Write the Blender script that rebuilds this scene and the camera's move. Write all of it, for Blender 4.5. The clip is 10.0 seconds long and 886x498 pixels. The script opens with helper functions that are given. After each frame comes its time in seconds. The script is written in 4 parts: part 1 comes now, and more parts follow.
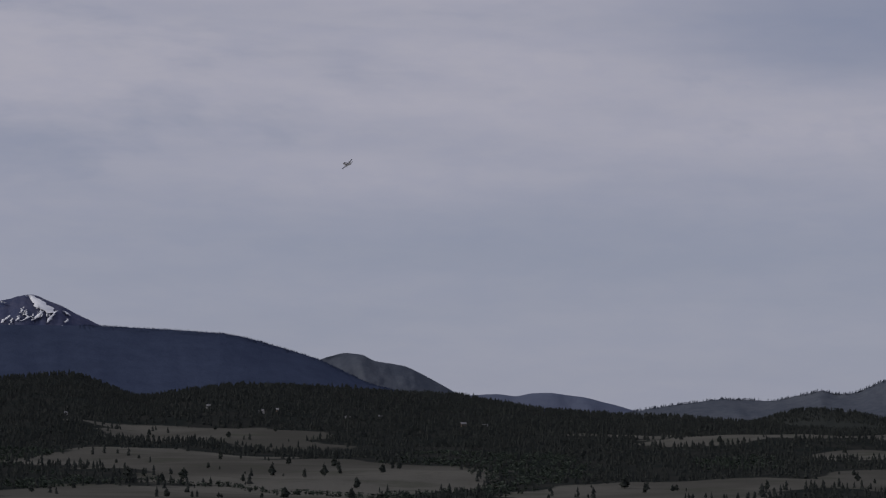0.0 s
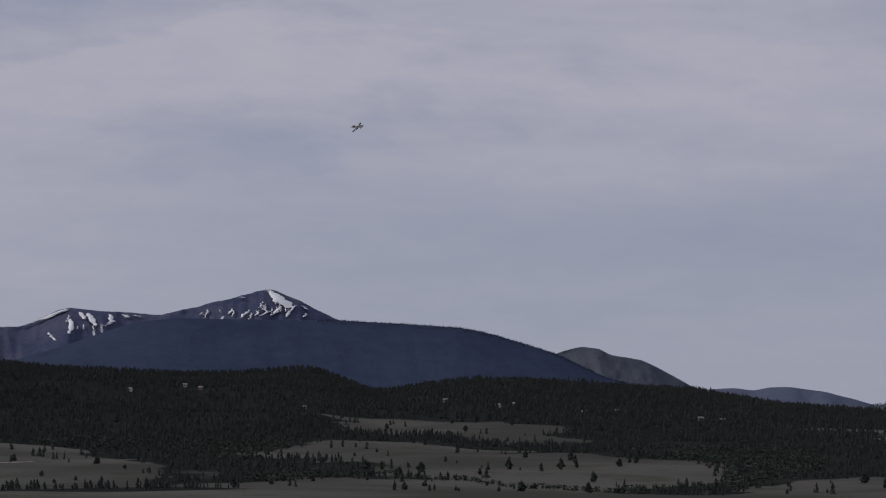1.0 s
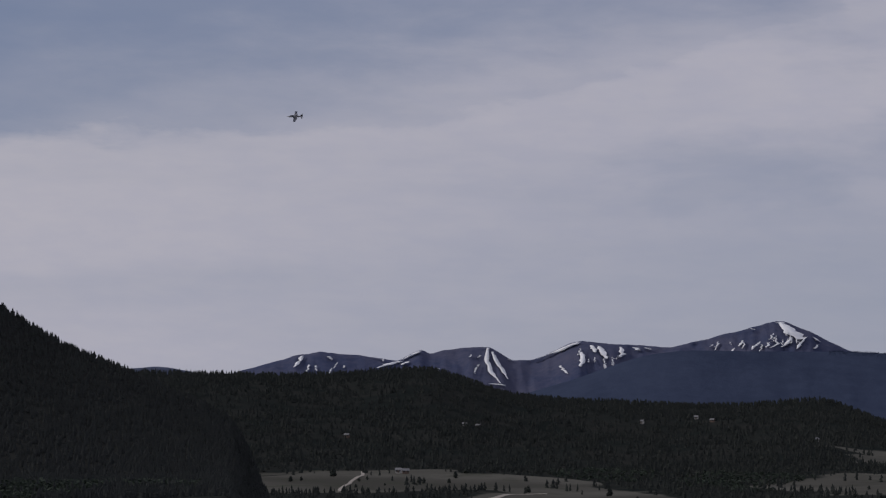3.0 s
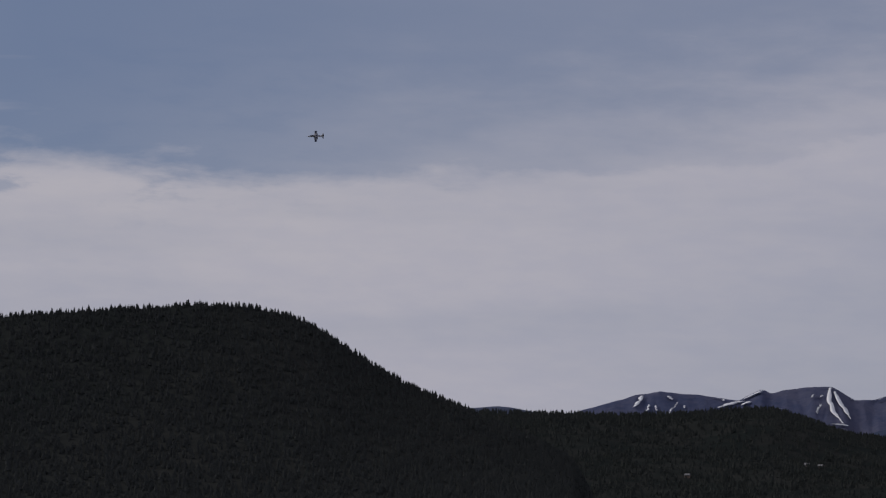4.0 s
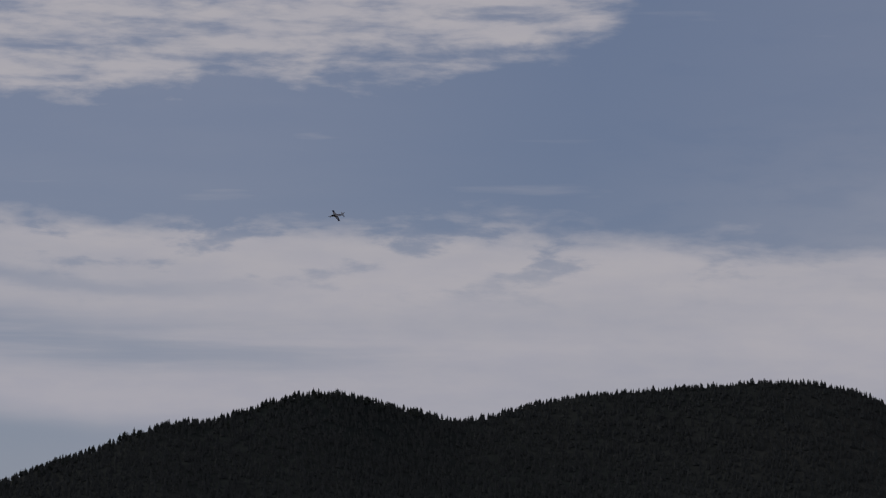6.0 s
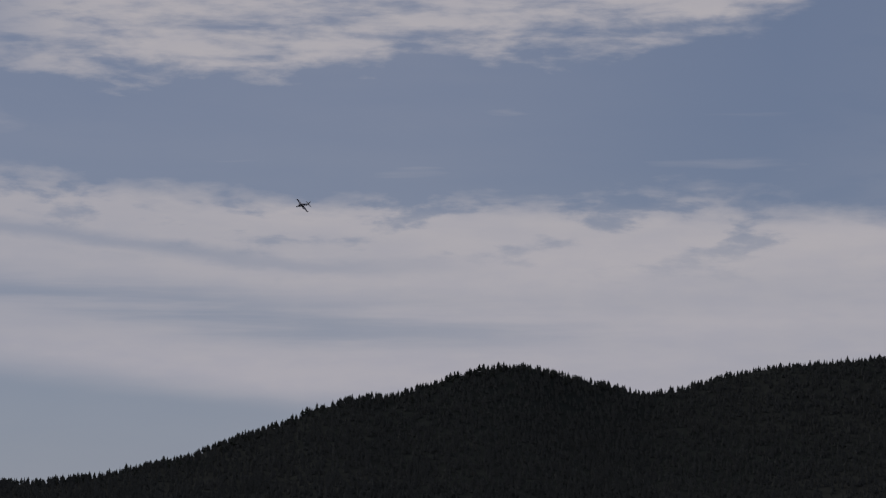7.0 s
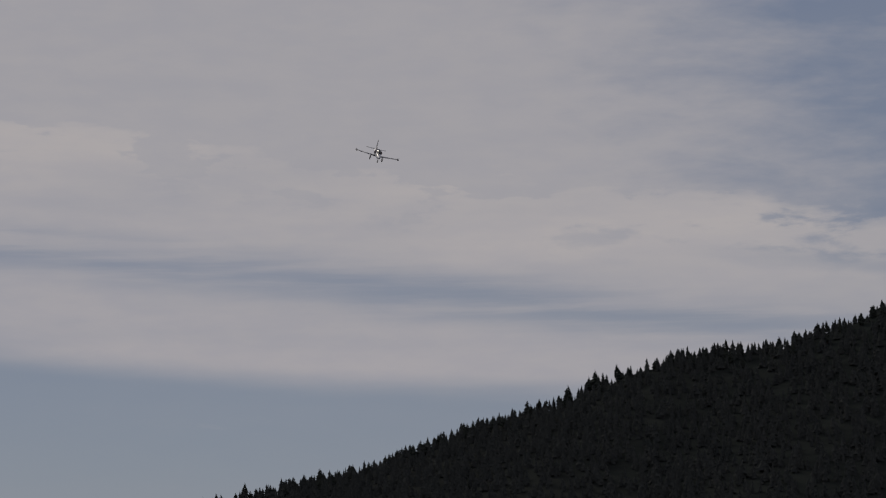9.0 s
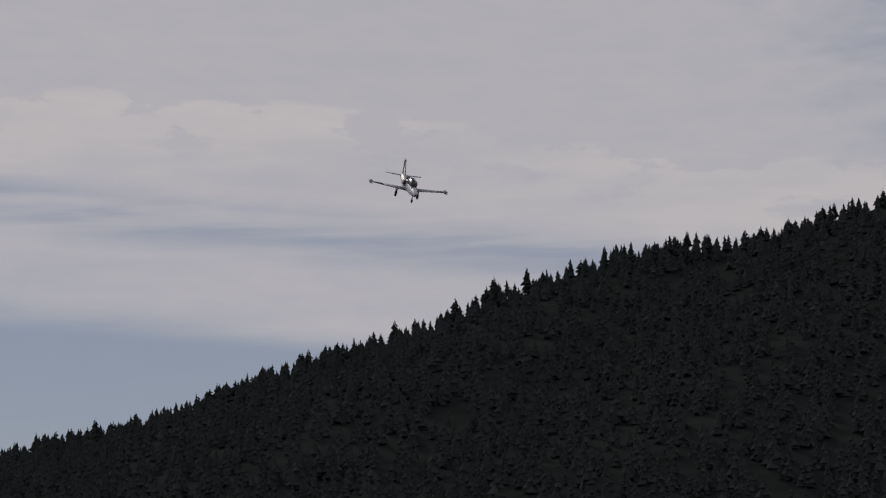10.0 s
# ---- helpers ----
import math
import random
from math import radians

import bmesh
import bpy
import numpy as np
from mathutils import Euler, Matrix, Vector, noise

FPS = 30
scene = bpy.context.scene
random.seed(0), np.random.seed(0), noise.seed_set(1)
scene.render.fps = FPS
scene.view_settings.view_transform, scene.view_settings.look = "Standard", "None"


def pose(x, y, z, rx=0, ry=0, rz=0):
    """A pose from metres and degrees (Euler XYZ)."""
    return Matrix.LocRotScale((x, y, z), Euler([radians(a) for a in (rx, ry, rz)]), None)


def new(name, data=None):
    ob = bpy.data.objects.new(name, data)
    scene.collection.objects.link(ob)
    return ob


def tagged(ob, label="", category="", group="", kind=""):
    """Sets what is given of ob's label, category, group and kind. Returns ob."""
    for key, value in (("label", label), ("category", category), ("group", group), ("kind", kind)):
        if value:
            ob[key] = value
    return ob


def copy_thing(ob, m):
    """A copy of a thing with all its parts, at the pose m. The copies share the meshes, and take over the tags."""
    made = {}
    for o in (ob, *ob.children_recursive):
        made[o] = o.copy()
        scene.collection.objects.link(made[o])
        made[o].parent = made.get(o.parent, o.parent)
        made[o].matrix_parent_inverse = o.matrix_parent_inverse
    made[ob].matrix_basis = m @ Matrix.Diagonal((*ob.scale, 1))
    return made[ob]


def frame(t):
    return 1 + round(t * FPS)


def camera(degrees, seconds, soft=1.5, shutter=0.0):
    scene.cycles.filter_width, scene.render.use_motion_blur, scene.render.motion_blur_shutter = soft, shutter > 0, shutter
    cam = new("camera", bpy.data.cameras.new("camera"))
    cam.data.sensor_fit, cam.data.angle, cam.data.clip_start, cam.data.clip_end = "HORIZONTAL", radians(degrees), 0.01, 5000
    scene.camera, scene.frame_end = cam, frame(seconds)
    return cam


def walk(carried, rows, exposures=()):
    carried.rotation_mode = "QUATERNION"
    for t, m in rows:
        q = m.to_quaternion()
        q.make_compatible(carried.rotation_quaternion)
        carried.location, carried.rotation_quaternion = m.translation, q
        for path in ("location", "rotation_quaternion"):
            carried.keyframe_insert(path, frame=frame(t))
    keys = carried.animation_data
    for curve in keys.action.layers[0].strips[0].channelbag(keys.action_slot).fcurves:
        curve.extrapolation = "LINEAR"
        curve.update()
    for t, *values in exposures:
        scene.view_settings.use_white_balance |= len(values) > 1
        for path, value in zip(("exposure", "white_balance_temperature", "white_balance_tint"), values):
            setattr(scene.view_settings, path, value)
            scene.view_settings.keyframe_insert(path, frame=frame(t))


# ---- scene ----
# Eye level is z = 0; the camera stands on a knoll above a wide valley.
# Bearings are degrees to the left of +y, elevations degrees above eye level.

# ---- camera ----
cam = camera(19.42, 10.0, soft=1.25)


def gaze(yaw, pitch, roll):
    """The camera's pose at its stand, turned to a bearing, raised and leaned, in degrees."""
    return pose(0, 0, 0, 0, 0, yaw) @ pose(0, 0, 0, 90 + pitch) @ pose(0, 0, 0, 0, 0, roll)


# time, bearing, pitch, lean and, at the end, the metres gone towards the near hill (and across, and up)
GAZE = [
    (0.0, -0.000, 3.389, -0.00, 0), (0.3, 2.346, 3.318, -0.02, 0), (0.5, 3.675, 3.298, -0.03, 0),
    (0.7, 4.451, 3.245, -0.00, 0), (1.0, 5.220, 3.257, 0.03, 0), (1.2, 6.232, 3.416, 0.00, 0),
    (1.5, 8.553, 3.647, -0.05, 0), (1.8, 10.298, 3.804, 0.04, 0), (2.0, 11.337, 3.865, 0.09, 0),
    (2.2, 12.455, 3.948, 0.07, 0), (3.3, 18.286, 3.919, -0.07, 0), (3.5, 19.742, 3.967, -0.07, 0),
    (4.0, 23.991, 4.838, 0.20, 0), (4.2, 25.683, 5.369, 0.17, 0), (4.5, 28.173, 5.959, 0.14, 0),
    (4.8, 30.564, 6.409, 0.16, 0), (5.0, 31.656, 6.574, 0.18, 0), (5.5, 33.899, 6.663, 0.07, 0),
    (5.7, 35.018, 6.650, 0.02, 0), (6.8, 39.563, 6.133, -0.24, 0), (7.0, 40.760, 6.050, -0.22, 2.3),
    (7.2, 42.809, 6.069, -0.23, 6.579), (7.5, 46.045, 6.152, -0.39, 16.005), (7.8, 48.066, 6.613, -0.55, 24.375),
    (8.0, 50.653, 7.071, -0.65, 29.817), (8.2, 53.778, 6.940, -0.81, 35.642), (8.5, 56.987, 6.656, -0.80, 43.488),
    (8.7, 58.686, 6.877, -0.82, 48.876), (9.0, 62.037, 7.499, -1.38, 57.316), (9.2, 63.363, 7.472, -1.15, 62.240, -1.045, 0.073),
    (9.5, 63.933, 7.437, -1.41, 69.447, -3.236, 0.261), (9.7, 66.250, 7.648, -1.22, 74.289, -4.950, 0.285), (10.0, 66.761, 7.042, -1.40, 76.474, -5.845, 0.325)]
STAND = {t: pose(0, 0, 0, 0, 0, 27) @ Matrix.Translation((over[1] if over[1:] else 0, over[0], over[2] if over[2:] else 0)) @ pose(0, 0, 0, 0, 0, -27) @ gaze(y, p, r) for t, y, p, r, *over in GAZE}
walk(cam, list(STAND.items()),
     [(0.0, 0.0, 6280, 12), (1.0, 0.1, 6280, 12), (2.0, 0.1, 6300, 12), (3.5, 0.06, 6350, 12), (5.0, -0.02, 6450, 10), (5.5, -0.05, 6480, 10), (7.0, 0.0, 6600, 10), (7.5, -0.08, 6680, 9),
      (8.0, -0.1, 6750, 9), (9.0, -0.1, 6900, 8), (9.5, 0.0, 6900, 8), (10.0, 0.2, 6850, 8)])

# ---- light ----
SUN_BEARING, SUN_HEIGHT = 92.0, 36.0
sun = new("sun", bpy.data.lights.new("sun", "SUN"))
sun.data.energy, sun.data.angle, sun.data.color = 1.15, radians(11), (1.0, 0.94, 0.86)
sun.matrix_world = pose(0, 0, 0, 0, 0, SUN_BEARING) @ pose(0, 0, 900, -(90 - SUN_HEIGHT))


class Graph:
    """Short hand for node trees: every call adds a node and returns its output."""

    def __init__(self, tree):
        self.tree, self.nodes, self.links = tree, tree.nodes, tree.links

    def put(self, socket, value):
        if isinstance(value, bpy.types.NodeSocket):
            self.links.new(value, socket)
        elif value is not None:
            socket.default_value = value

    def math(self, op, a, b=None, c=None, clamp=False):
        n = self.nodes.new("ShaderNodeMath")
        n.operation, n.use_clamp = op, clamp
        for s, v in zip(n.inputs, (a, b, c)):
            self.put(s, v)
        return n.outputs[0]

    def step(self, x, low, high):
        n = self.nodes.new("ShaderNodeMapRange")
        n.interpolation_type = "SMOOTHSTEP"
        for s, v in zip(n.inputs, (x, low, high, 0.0, 1.0)):
            self.put(s, v)
        return n.outputs[0]

    def noise(self, vector, scale, detail=4.0, rough=0.55, lac=2.0, warp=0.0):
        n = self.nodes.new("ShaderNodeTexNoise")
        self.put(n.inputs["Vector"], vector)
        for key, v in (("Scale", scale), ("Detail", detail), ("Roughness", rough), ("Lacunarity", lac), ("Distortion", warp)):
            n.inputs[key].default_value = v
        return n.outputs["Fac"]

    def vec(self, x, y, z=0.0):
        n = self.nodes.new("ShaderNodeCombineXYZ")
        for s, v in zip(n.inputs, (x, y, z)):
            self.put(s, v)
        return n.outputs[0]

    def ramp(self, x, stops, mode="LINEAR"):
        n = self.nodes.new("ShaderNodeValToRGB")
        n.color_ramp.interpolation = mode
        self.put(n.inputs[0], x)
        els = n.color_ramp.elements
        while len(els) < len(stops):
            els.new(1.0)
        for e, (p, c) in zip(els, stops):
            e.position = p
            e.color = (c, c, c, 1) if isinstance(c, (int, float)) else (*c, 1)
        return n.outputs[0]

    def mix(self, f, a, b, mode="MIX"):
        n = self.nodes.new("ShaderNodeMix")
        n.data_type, n.blend_type = "RGBA", mode
        self.put(n.inputs[0], f)
        for s, v in ((n.inputs[6], a), (n.inputs[7], b)):
            self.put(s, (*v, 1) if isinstance(v, tuple) and len(v) == 3 else v)
        return n.outputs[2]


def build_world():
    """Blue sky with a broad deck of thin cloud, its ragged upper edge, a higher patch and low bands near the hills."""
    world = bpy.data.worlds.new("sky")
    scene.world = world
    world.use_nodes = True
    g = Graph(world.node_tree)
    g.nodes.clear()
    sky = g.nodes.new("ShaderNodeTexSky")
    sky.sky_type, sky.sun_disc = "NISHITA", False
    sky.sun_elevation, sky.sun_rotation = radians(SUN_HEIGHT), radians(-SUN_BEARING)
    sky.air_density, sky.dust_density, sky.ozone_density = 1.0, 0.1, 2.0
    where = g.nodes.new("ShaderNodeTexCoord").outputs["Generated"]
    parts = g.nodes.new("ShaderNodeSeparateXYZ")
    g.links.new(where, parts.inputs[0])
    x, y, z = parts.outputs
    times, plus, minus = (lambda p, q: g.math("MULTIPLY", p, q)), (lambda p, q: g.math("ADD", p, q)), (lambda p, q: g.math("SUBTRACT", p, q))
    sway = lambda n, amount, base: g.math("MULTIPLY_ADD", minus(n, 0.5), amount, base)
    az = times(g.math("ARCTAN2", times(x, -1.0), y), 57.2958)
    el = times(g.math("ARCSINE", z), 57.2958)
    along = plus(times(az, 1 / 120), 1 / 3)          # -40 .. 80 degrees as 0 .. 1
    beyond = g.math("MAXIMUM", minus(az, 44.0), 0.0)  # towards the left the bands of cloud lie higher
    tilt = plus(el, times(az, -0.02))
    big = g.noise(g.vec(times(az, 0.10), times(tilt, 0.30), 0.0), 1.0, 5, 0.55, 2.1, 0.3)
    soft = g.noise(g.vec(times(az, 0.07), times(tilt, 0.55), 3.0), 1.2, 4, 0.5)
    fine = g.noise(g.vec(times(az, 0.42), times(tilt, 1.35), 7.0), 1.0, 6, 0.58, 2.0, 0.12)
    flakes = g.noise(g.vec(times(az, 0.8), times(tilt, 2.3), 11.0), 1.0, 5, 0.56, 2.0, 0.1)
    # the deck's upper edge, as a share of 25 degrees
    top = g.ramp(along, [(0.0, 0.95), (0.25, 0.75), (0.36, 0.46), (0.42, 0.345), (0.46, 0.298), (0.5, 0.27), (0.58, 0.272), (0.66, 0.288),
                         (0.70, 0.288), (0.745, 0.288), (0.82, 0.29), (1.0, 0.3)], "B_SPLINE")
    edge = sway(big, 1.8, times(top, 25.0))
    edge = plus(sway(fine, 1.5, edge), times(beyond, 0.12))
    depth = minus(edge, el)
    deck = g.step(depth, -0.35, 0.7)
    right = minus(1.0, g.step(az, 4.0, 26.0))
    haze = minus(1.0, g.step(az, 16.0, 36.0))
    deck = g.math("MAXIMUM", deck, times(haze, g.math("MULTIPLY_ADD", g.step(sway(fine, 1.5, depth), -3.0, 1.0), 0.62, 0.26)))
    thin = g.math("MULTIPLY_ADD", g.step(soft, 0.3, 0.66), 0.20, 0.80)
    deck = times(deck, thin)
    # mottled just under the edge
    mottle = times(g.step(depth, 1.9, 0.4), g.step(az, 24.0, 36.0))
    deck = times(deck, minus(1.0, times(mottle, times(g.step(fine, 0.5, 0.36), 0.55))))
    # bluer air: a veil low on the right, a patch above it, bands low on the left
    veil = times(right, times(g.step(sway(big, 3.0, el), 6.5, 3.0), 0.55))
    veil = g.math("MAXIMUM", veil, times(times(right, g.step(big, 0.50, 0.30)), 0.5))
    left = g.step(az, 35.0, 46.0)
    low = times(g.step(minus(sway(soft, 1.0, el), times(beyond, 0.09)), 3.3, 2.4), left)
    streaks = g.noise(g.vec(times(az, 0.13), times(el, 1.9), 41.0), 1.0, 5, 0.55, 2.0, 0.2)
    band = minus(sway(big, 0.9, el), plus(times(beyond, 0.12), 4.3))
    band = times(g.step(g.math("ABSOLUTE", band), 0.95, 0.0), times(g.step(az, 33.0, 44.0), g.math("MULTIPLY_ADD", g.step(streaks, 0.35, 0.62), 0.55, 0.22)))
    gap = minus(sway(fine, 0.7, el), plus(times(beyond, 0.13), 5.7))
    gap = times(g.step(g.math("ABSOLUTE", gap), 0.3, 0.02), times(g.step(az, 38.5, 46.0), times(minus(1.0, g.step(az, 50.0, 58.0)), 0.5)))
    holes = g.math("MAXIMUM", g.math("MAXIMUM", low, band), g.math("MAXIMUM", gap, veil))
    corner = times(g.step(az, -0.5, -9.0), g.step(sway(big, 3.0, el), 5.5, 8.5))
    holes = g.math("MAXIMUM", holes, times(corner, 0.6))
    deck = times(deck, g.math("MULTIPLY_ADD", holes, -0.82, 1.0))
    # the higher, rippled patch
    under = times(g.ramp(along, [(0.0, 1.0), (0.58, 0.6), (0.60, 0.45), (0.63, 0.415), (0.66, 0.405), (0.69, 0.395), (0.72, 0.385), (0.76, 0.385), (0.9, 0.4), (1.0, 0.5)], "B_SPLINE"), 25.0)
    rise = sway(fine, 2.2, sway(big, 1.0, minus(el, under)))
    streak = g.noise(g.vec(times(az, 0.5), times(el, 2.6), 31.0), 1.0, 5, 0.55, 2.0, 0.25)
    patch = times(g.step(rise, -0.2, 0.8), g.math("MULTIPLY_ADD", g.step(times(plus(streak, fine), 0.5), 0.36, 0.58), 0.75, 0.22))
    patch = times(patch, minus(1.0, g.step(az, 48.0, 54.0)))
    wisps = times(g.step(g.noise(g.vec(times(az, 0.16), times(tilt, 1.5), 21.0), 1.0, 4, 0.5, 2.0, 0.3), 0.58, 0.80), 0.34)
    puffs = times(times(g.step(fine, 0.56, 0.70), 0.5), minus(1.0, g.step(az, 14.0, 30.0)))
    veiled = times(g.step(az, 31.0, 42.0), g.math("MULTIPLY_ADD", soft, 0.16, 0.06))
    dense = g.step(plus(sway(fine, 10.0, az), times(minus(el, 10.0), -0.5)), 48.0, 60.0)
    veiled = g.math("MAXIMUM", veiled, times(times(dense, minus(1.0, holes)), g.math("MULTIPLY_ADD", soft, 0.2, 0.70)))
    cover = g.math("MAXIMUM", g.math("MAXIMUM", deck, patch), g.math("MAXIMUM", wisps, puffs), clamp=True)
    cover = g.math("MAXIMUM", cover, veiled)
    bright = plus(times(g.step(flakes, 0.3, 0.7), 0.35), times(g.step(depth, 4.5, 0.5), times(g.step(az, 10.0, 32.0), 0.65)))
    cloud = g.mix(bright, (3.68, 3.64, 4.2), (4.25, 4.08, 4.38))
    blue = g.mix(g.step(el, 0.0, 9.0), (2.1, 2.5, 3.4), (1.54, 1.93, 2.92))
    air = g.mix(1.0, sky.outputs[0], (0.32, 0.34, 0.42), "MULTIPLY")
    blue = g.mix(g.step(el, 8.0, 40.0), g.mix(0.25, blue, air), air)
    back = g.nodes.new("ShaderNodeBackground")
    g.links.new(g.mix(cover, blue, cloud), back.inputs[0])
    back.inputs[1].default_value = 0.1
    out = g.nodes.new("ShaderNodeOutputWorld")
    g.links.new(back.outputs[0], out.inputs[0])


build_world()


# ---- materials ----
def material(name, rough=0.8, metal=0.0, color=(0.5, 0.5, 0.5), gloss=0.3):
    m = bpy.data.materials.new(name)
    m.use_nodes = True
    b = m.node_tree.nodes["Principled BSDF"]
    b.inputs["Roughness"].default_value, b.inputs["Metallic"].default_value = rough, metal
    b.inputs["Base Color"].default_value = (*color, 1)
    b.inputs["Specular IOR Level"].default_value = gloss
    return m, Graph(m.node_tree), b


def bump(g, b, height, depth, strength=0.6):
    n = g.nodes.new("ShaderNodeBump")
    n.inputs["Strength"].default_value, n.inputs["Distance"].default_value = strength, depth
    g.links.new(height, n.inputs["Height"])
    g.links.new(n.outputs[0], b.inputs["Normal"])


def place(g):
    return g.nodes.new("ShaderNodeTexCoord").outputs["Object"]


def needles(name, dark, light, per):
    """Conifer green; per: the node output that tells trees or clumps apart."""
    m, g, b = material(name, 0.9, gloss=0.0)
    if per == "island":
        pick = g.nodes.new("ShaderNodeNewGeometry").outputs["Random Per Island"]
    else:
        pick = g.nodes.new("ShaderNodeObjectInfo").outputs["Random"]
    grain = g.noise(place(g), 0.9, 3)
    f = g.math("MULTIPLY_ADD", grain, 0.6, g.math("MULTIPLY", pick, 0.5), clamp=True)
    g.links.new(g.mix(f, dark, light), b.inputs["Base Color"])
    return m


def ground_material():
    """Dry pale meadow grass where the cover map says so, dark forest floor elsewhere."""
    m, g, b = material("valley_ground", 1.0, gloss=0.0)
    at = g.nodes.new("ShaderNodeAttribute")
    at.attribute_name = "meadow"
    p = place(g)
    rough, mid, fine = g.noise(p, 0.006, 5), g.noise(p, 0.03, 4, 0.6), g.noise(p, 0.35, 3)
    grass = g.mix(g.step(rough, 0.35, 0.65), (0.070, 0.069, 0.061), (0.118, 0.115, 0.102))
    grass = g.mix(g.math("MULTIPLY", g.step(mid, 0.52, 0.68), 0.55), grass, (0.060, 0.065, 0.050))
    grass = g.mix(g.math("MULTIPLY", g.step(fine, 0.55, 0.7), 0.3), grass, (0.068, 0.066, 0.054))
    floor = g.mix(g.step(mid, 0.35, 0.65), (0.019, 0.023, 0.022), (0.031, 0.032, 0.030))
    f = g.step(g.math("MULTIPLY_ADD", g.math("SUBTRACT", mid, 0.5), 0.5, at.outputs["Fac"]), 0.42, 0.58)
    g.links.new(g.mix(f, floor, grass), b.inputs["Base Color"])
    bump(g, b, g.math("ADD", mid, fine), 1.2)
    return m


def mountain_material(name, low, high, scale):
    """Forest seen from far off: two greens or rocks in patches, tinted with painted haze, with fine crowns as relief.
    """
    m, g, b = material(name, 1.0, gloss=0.0)
    p = place(g)
    f = g.math("MULTIPLY_ADD", g.noise(p, scale, 6, 0.62), 0.75, g.math("MULTIPLY", g.noise(p, scale * 14, 3, 0.6), 0.35))
    g.links.new(g.mix(g.step(f, 0.36, 0.72), low, high), b.inputs["Base Color"])
    bump(g, b, g.noise(p, 0.10, 4, 0.65), 4.0, 0.5)
    return m


def plain(name, color, rough=0.6, metal=0.0, spots=0.12, scale=1.5):
    """Paint or metal with slight blotches."""
    m, g, b = material(name, rough, metal)
    f = g.step(g.noise(place(g), scale, 4), 0.35, 0.7)
    g.links.new(g.mix(f, tuple(c * (1 - spots) for c in color), tuple(min(1, c * (1 + spots)) for c in color)), b.inputs["Base Color"])
    return m


M_GROUND = ground_material()
M_FOREST = needles("forest_needles", (0.028, 0.032, 0.031), (0.056, 0.060, 0.053), "island")
M_HILL = needles("hill_needles", (0.032, 0.036, 0.037), (0.058, 0.061, 0.057), "island")
M_TREE = needles("tree_needles", (0.025, 0.030, 0.028), (0.050, 0.055, 0.047), "object")
M_SCRUB = needles("aspen_leaves", (0.045, 0.058, 0.047), (0.075, 0.090, 0.070), "island")
M_BARK = plain("bark", (0.07, 0.055, 0.045), 0.95, 0, 0.3, 3)
# the next four base colours have the blue of distance haze painted in
M_BLUE_HAZE = mountain_material("far_forest", (0.040, 0.052, 0.090), (0.056, 0.071, 0.117), 0.003)
M_HAZE = mountain_material("hazed_horizon_forest", (0.088, 0.104, 0.155), (0.115, 0.132, 0.185), 0.003)
M_ROCK_HAZE = mountain_material("hazed_bare_summit_rock", (0.052, 0.066, 0.126), (0.102, 0.106, 0.158), 0.006)
M_DOME_HAZE = mountain_material("hazed_grassy_forest", (0.068, 0.080, 0.104), (0.108, 0.119, 0.140), 0.006)
M_SNOW = plain("old_snow", (0.90, 0.91, 0.93), 0.7, 0, 0.08, 0.02)
M_TRACK = plain("gravel_track", (0.33, 0.30, 0.26), 0.95, 0, 0.15, 0.2)


# ---- the land ----
def curve(table, spread=0.25):
    """A smooth height line over bearings from (bearing, elevation) knots."""
    b, e = np.array(table, float).T

    def at(az):
        az = np.asarray(az, float)
        return sum(np.interp(az + k * spread, b, e) * w for k, w in ((-1, 0.25), (0, 0.5), (1, 0.25)))
    return at


def rnd2(ix, iy, seed):
    h = np.sin(ix * 127.1 + iy * 311.7 + seed * 74.7) * 43758.5453
    return h - np.floor(h)


def value_noise(x, y, seed=0):
    ix, iy = np.floor(x), np.floor(y)
    fx, fy = x - ix, y - iy
    fx, fy = fx * fx * (3 - 2 * fx), fy * fy * (3 - 2 * fy)
    top = rnd2(ix, iy, seed) * (1 - fx) + rnd2(ix + 1, iy, seed) * fx
    low = rnd2(ix, iy + 1, seed) * (1 - fx) + rnd2(ix + 1, iy + 1, seed) * fx
    return top * (1 - fy) + low * fy - 0.5


def fbm(x, y, seed=0, octaves=4):
    return sum(value_noise(x * 2 ** k, y * 2 ** k, seed + k) / 2 ** k for k in range(octaves))


# crest lines of the two wooded ridges: bearing, elevation
NEAR_HILL = curve([(17, -1.2), (20, -0.4), (22, 0.64), (23.5, 1.3), (24.8, 1.83), (25.8, 2.42), (26.7, 3.04), (27.3, 3.31), (28.3, 3.53), (29.5, 3.56),
                   (30.8, 3.46), (33.3, 3.29), (34.45, 3.11), (35.2, 2.88), (36.05, 2.71), (36.9, 2.92), (37.5, 3.05), (38.0, 3.19), (38.6, 3.36), (39.1, 3.35),
                   (39.6, 3.31), (40.1, 3.20), (40.6, 3.04), (41.2, 2.82), (41.65, 2.71), (42.1, 2.71), (42.6, 2.64), (43.0, 2.51), (43.4, 2.39), (43.8, 2.16),
                   (44.25, 2.05), (44.65, 1.92), (45.1, 1.77), (45.5, 1.60), (45.9, 1.44), (46.4, 1.31), (47.0, 1.19), (47.5, 1.07), (48.0, 0.99), (48.6, 0.92),
                   (49.1, 0.88), (49.6, 0.86), (50.1, 0.89), (50.6, 0.97), (51.7, 1.11), (54, 1.18), (60, 1.1), (75, 0.6)], 0.08)
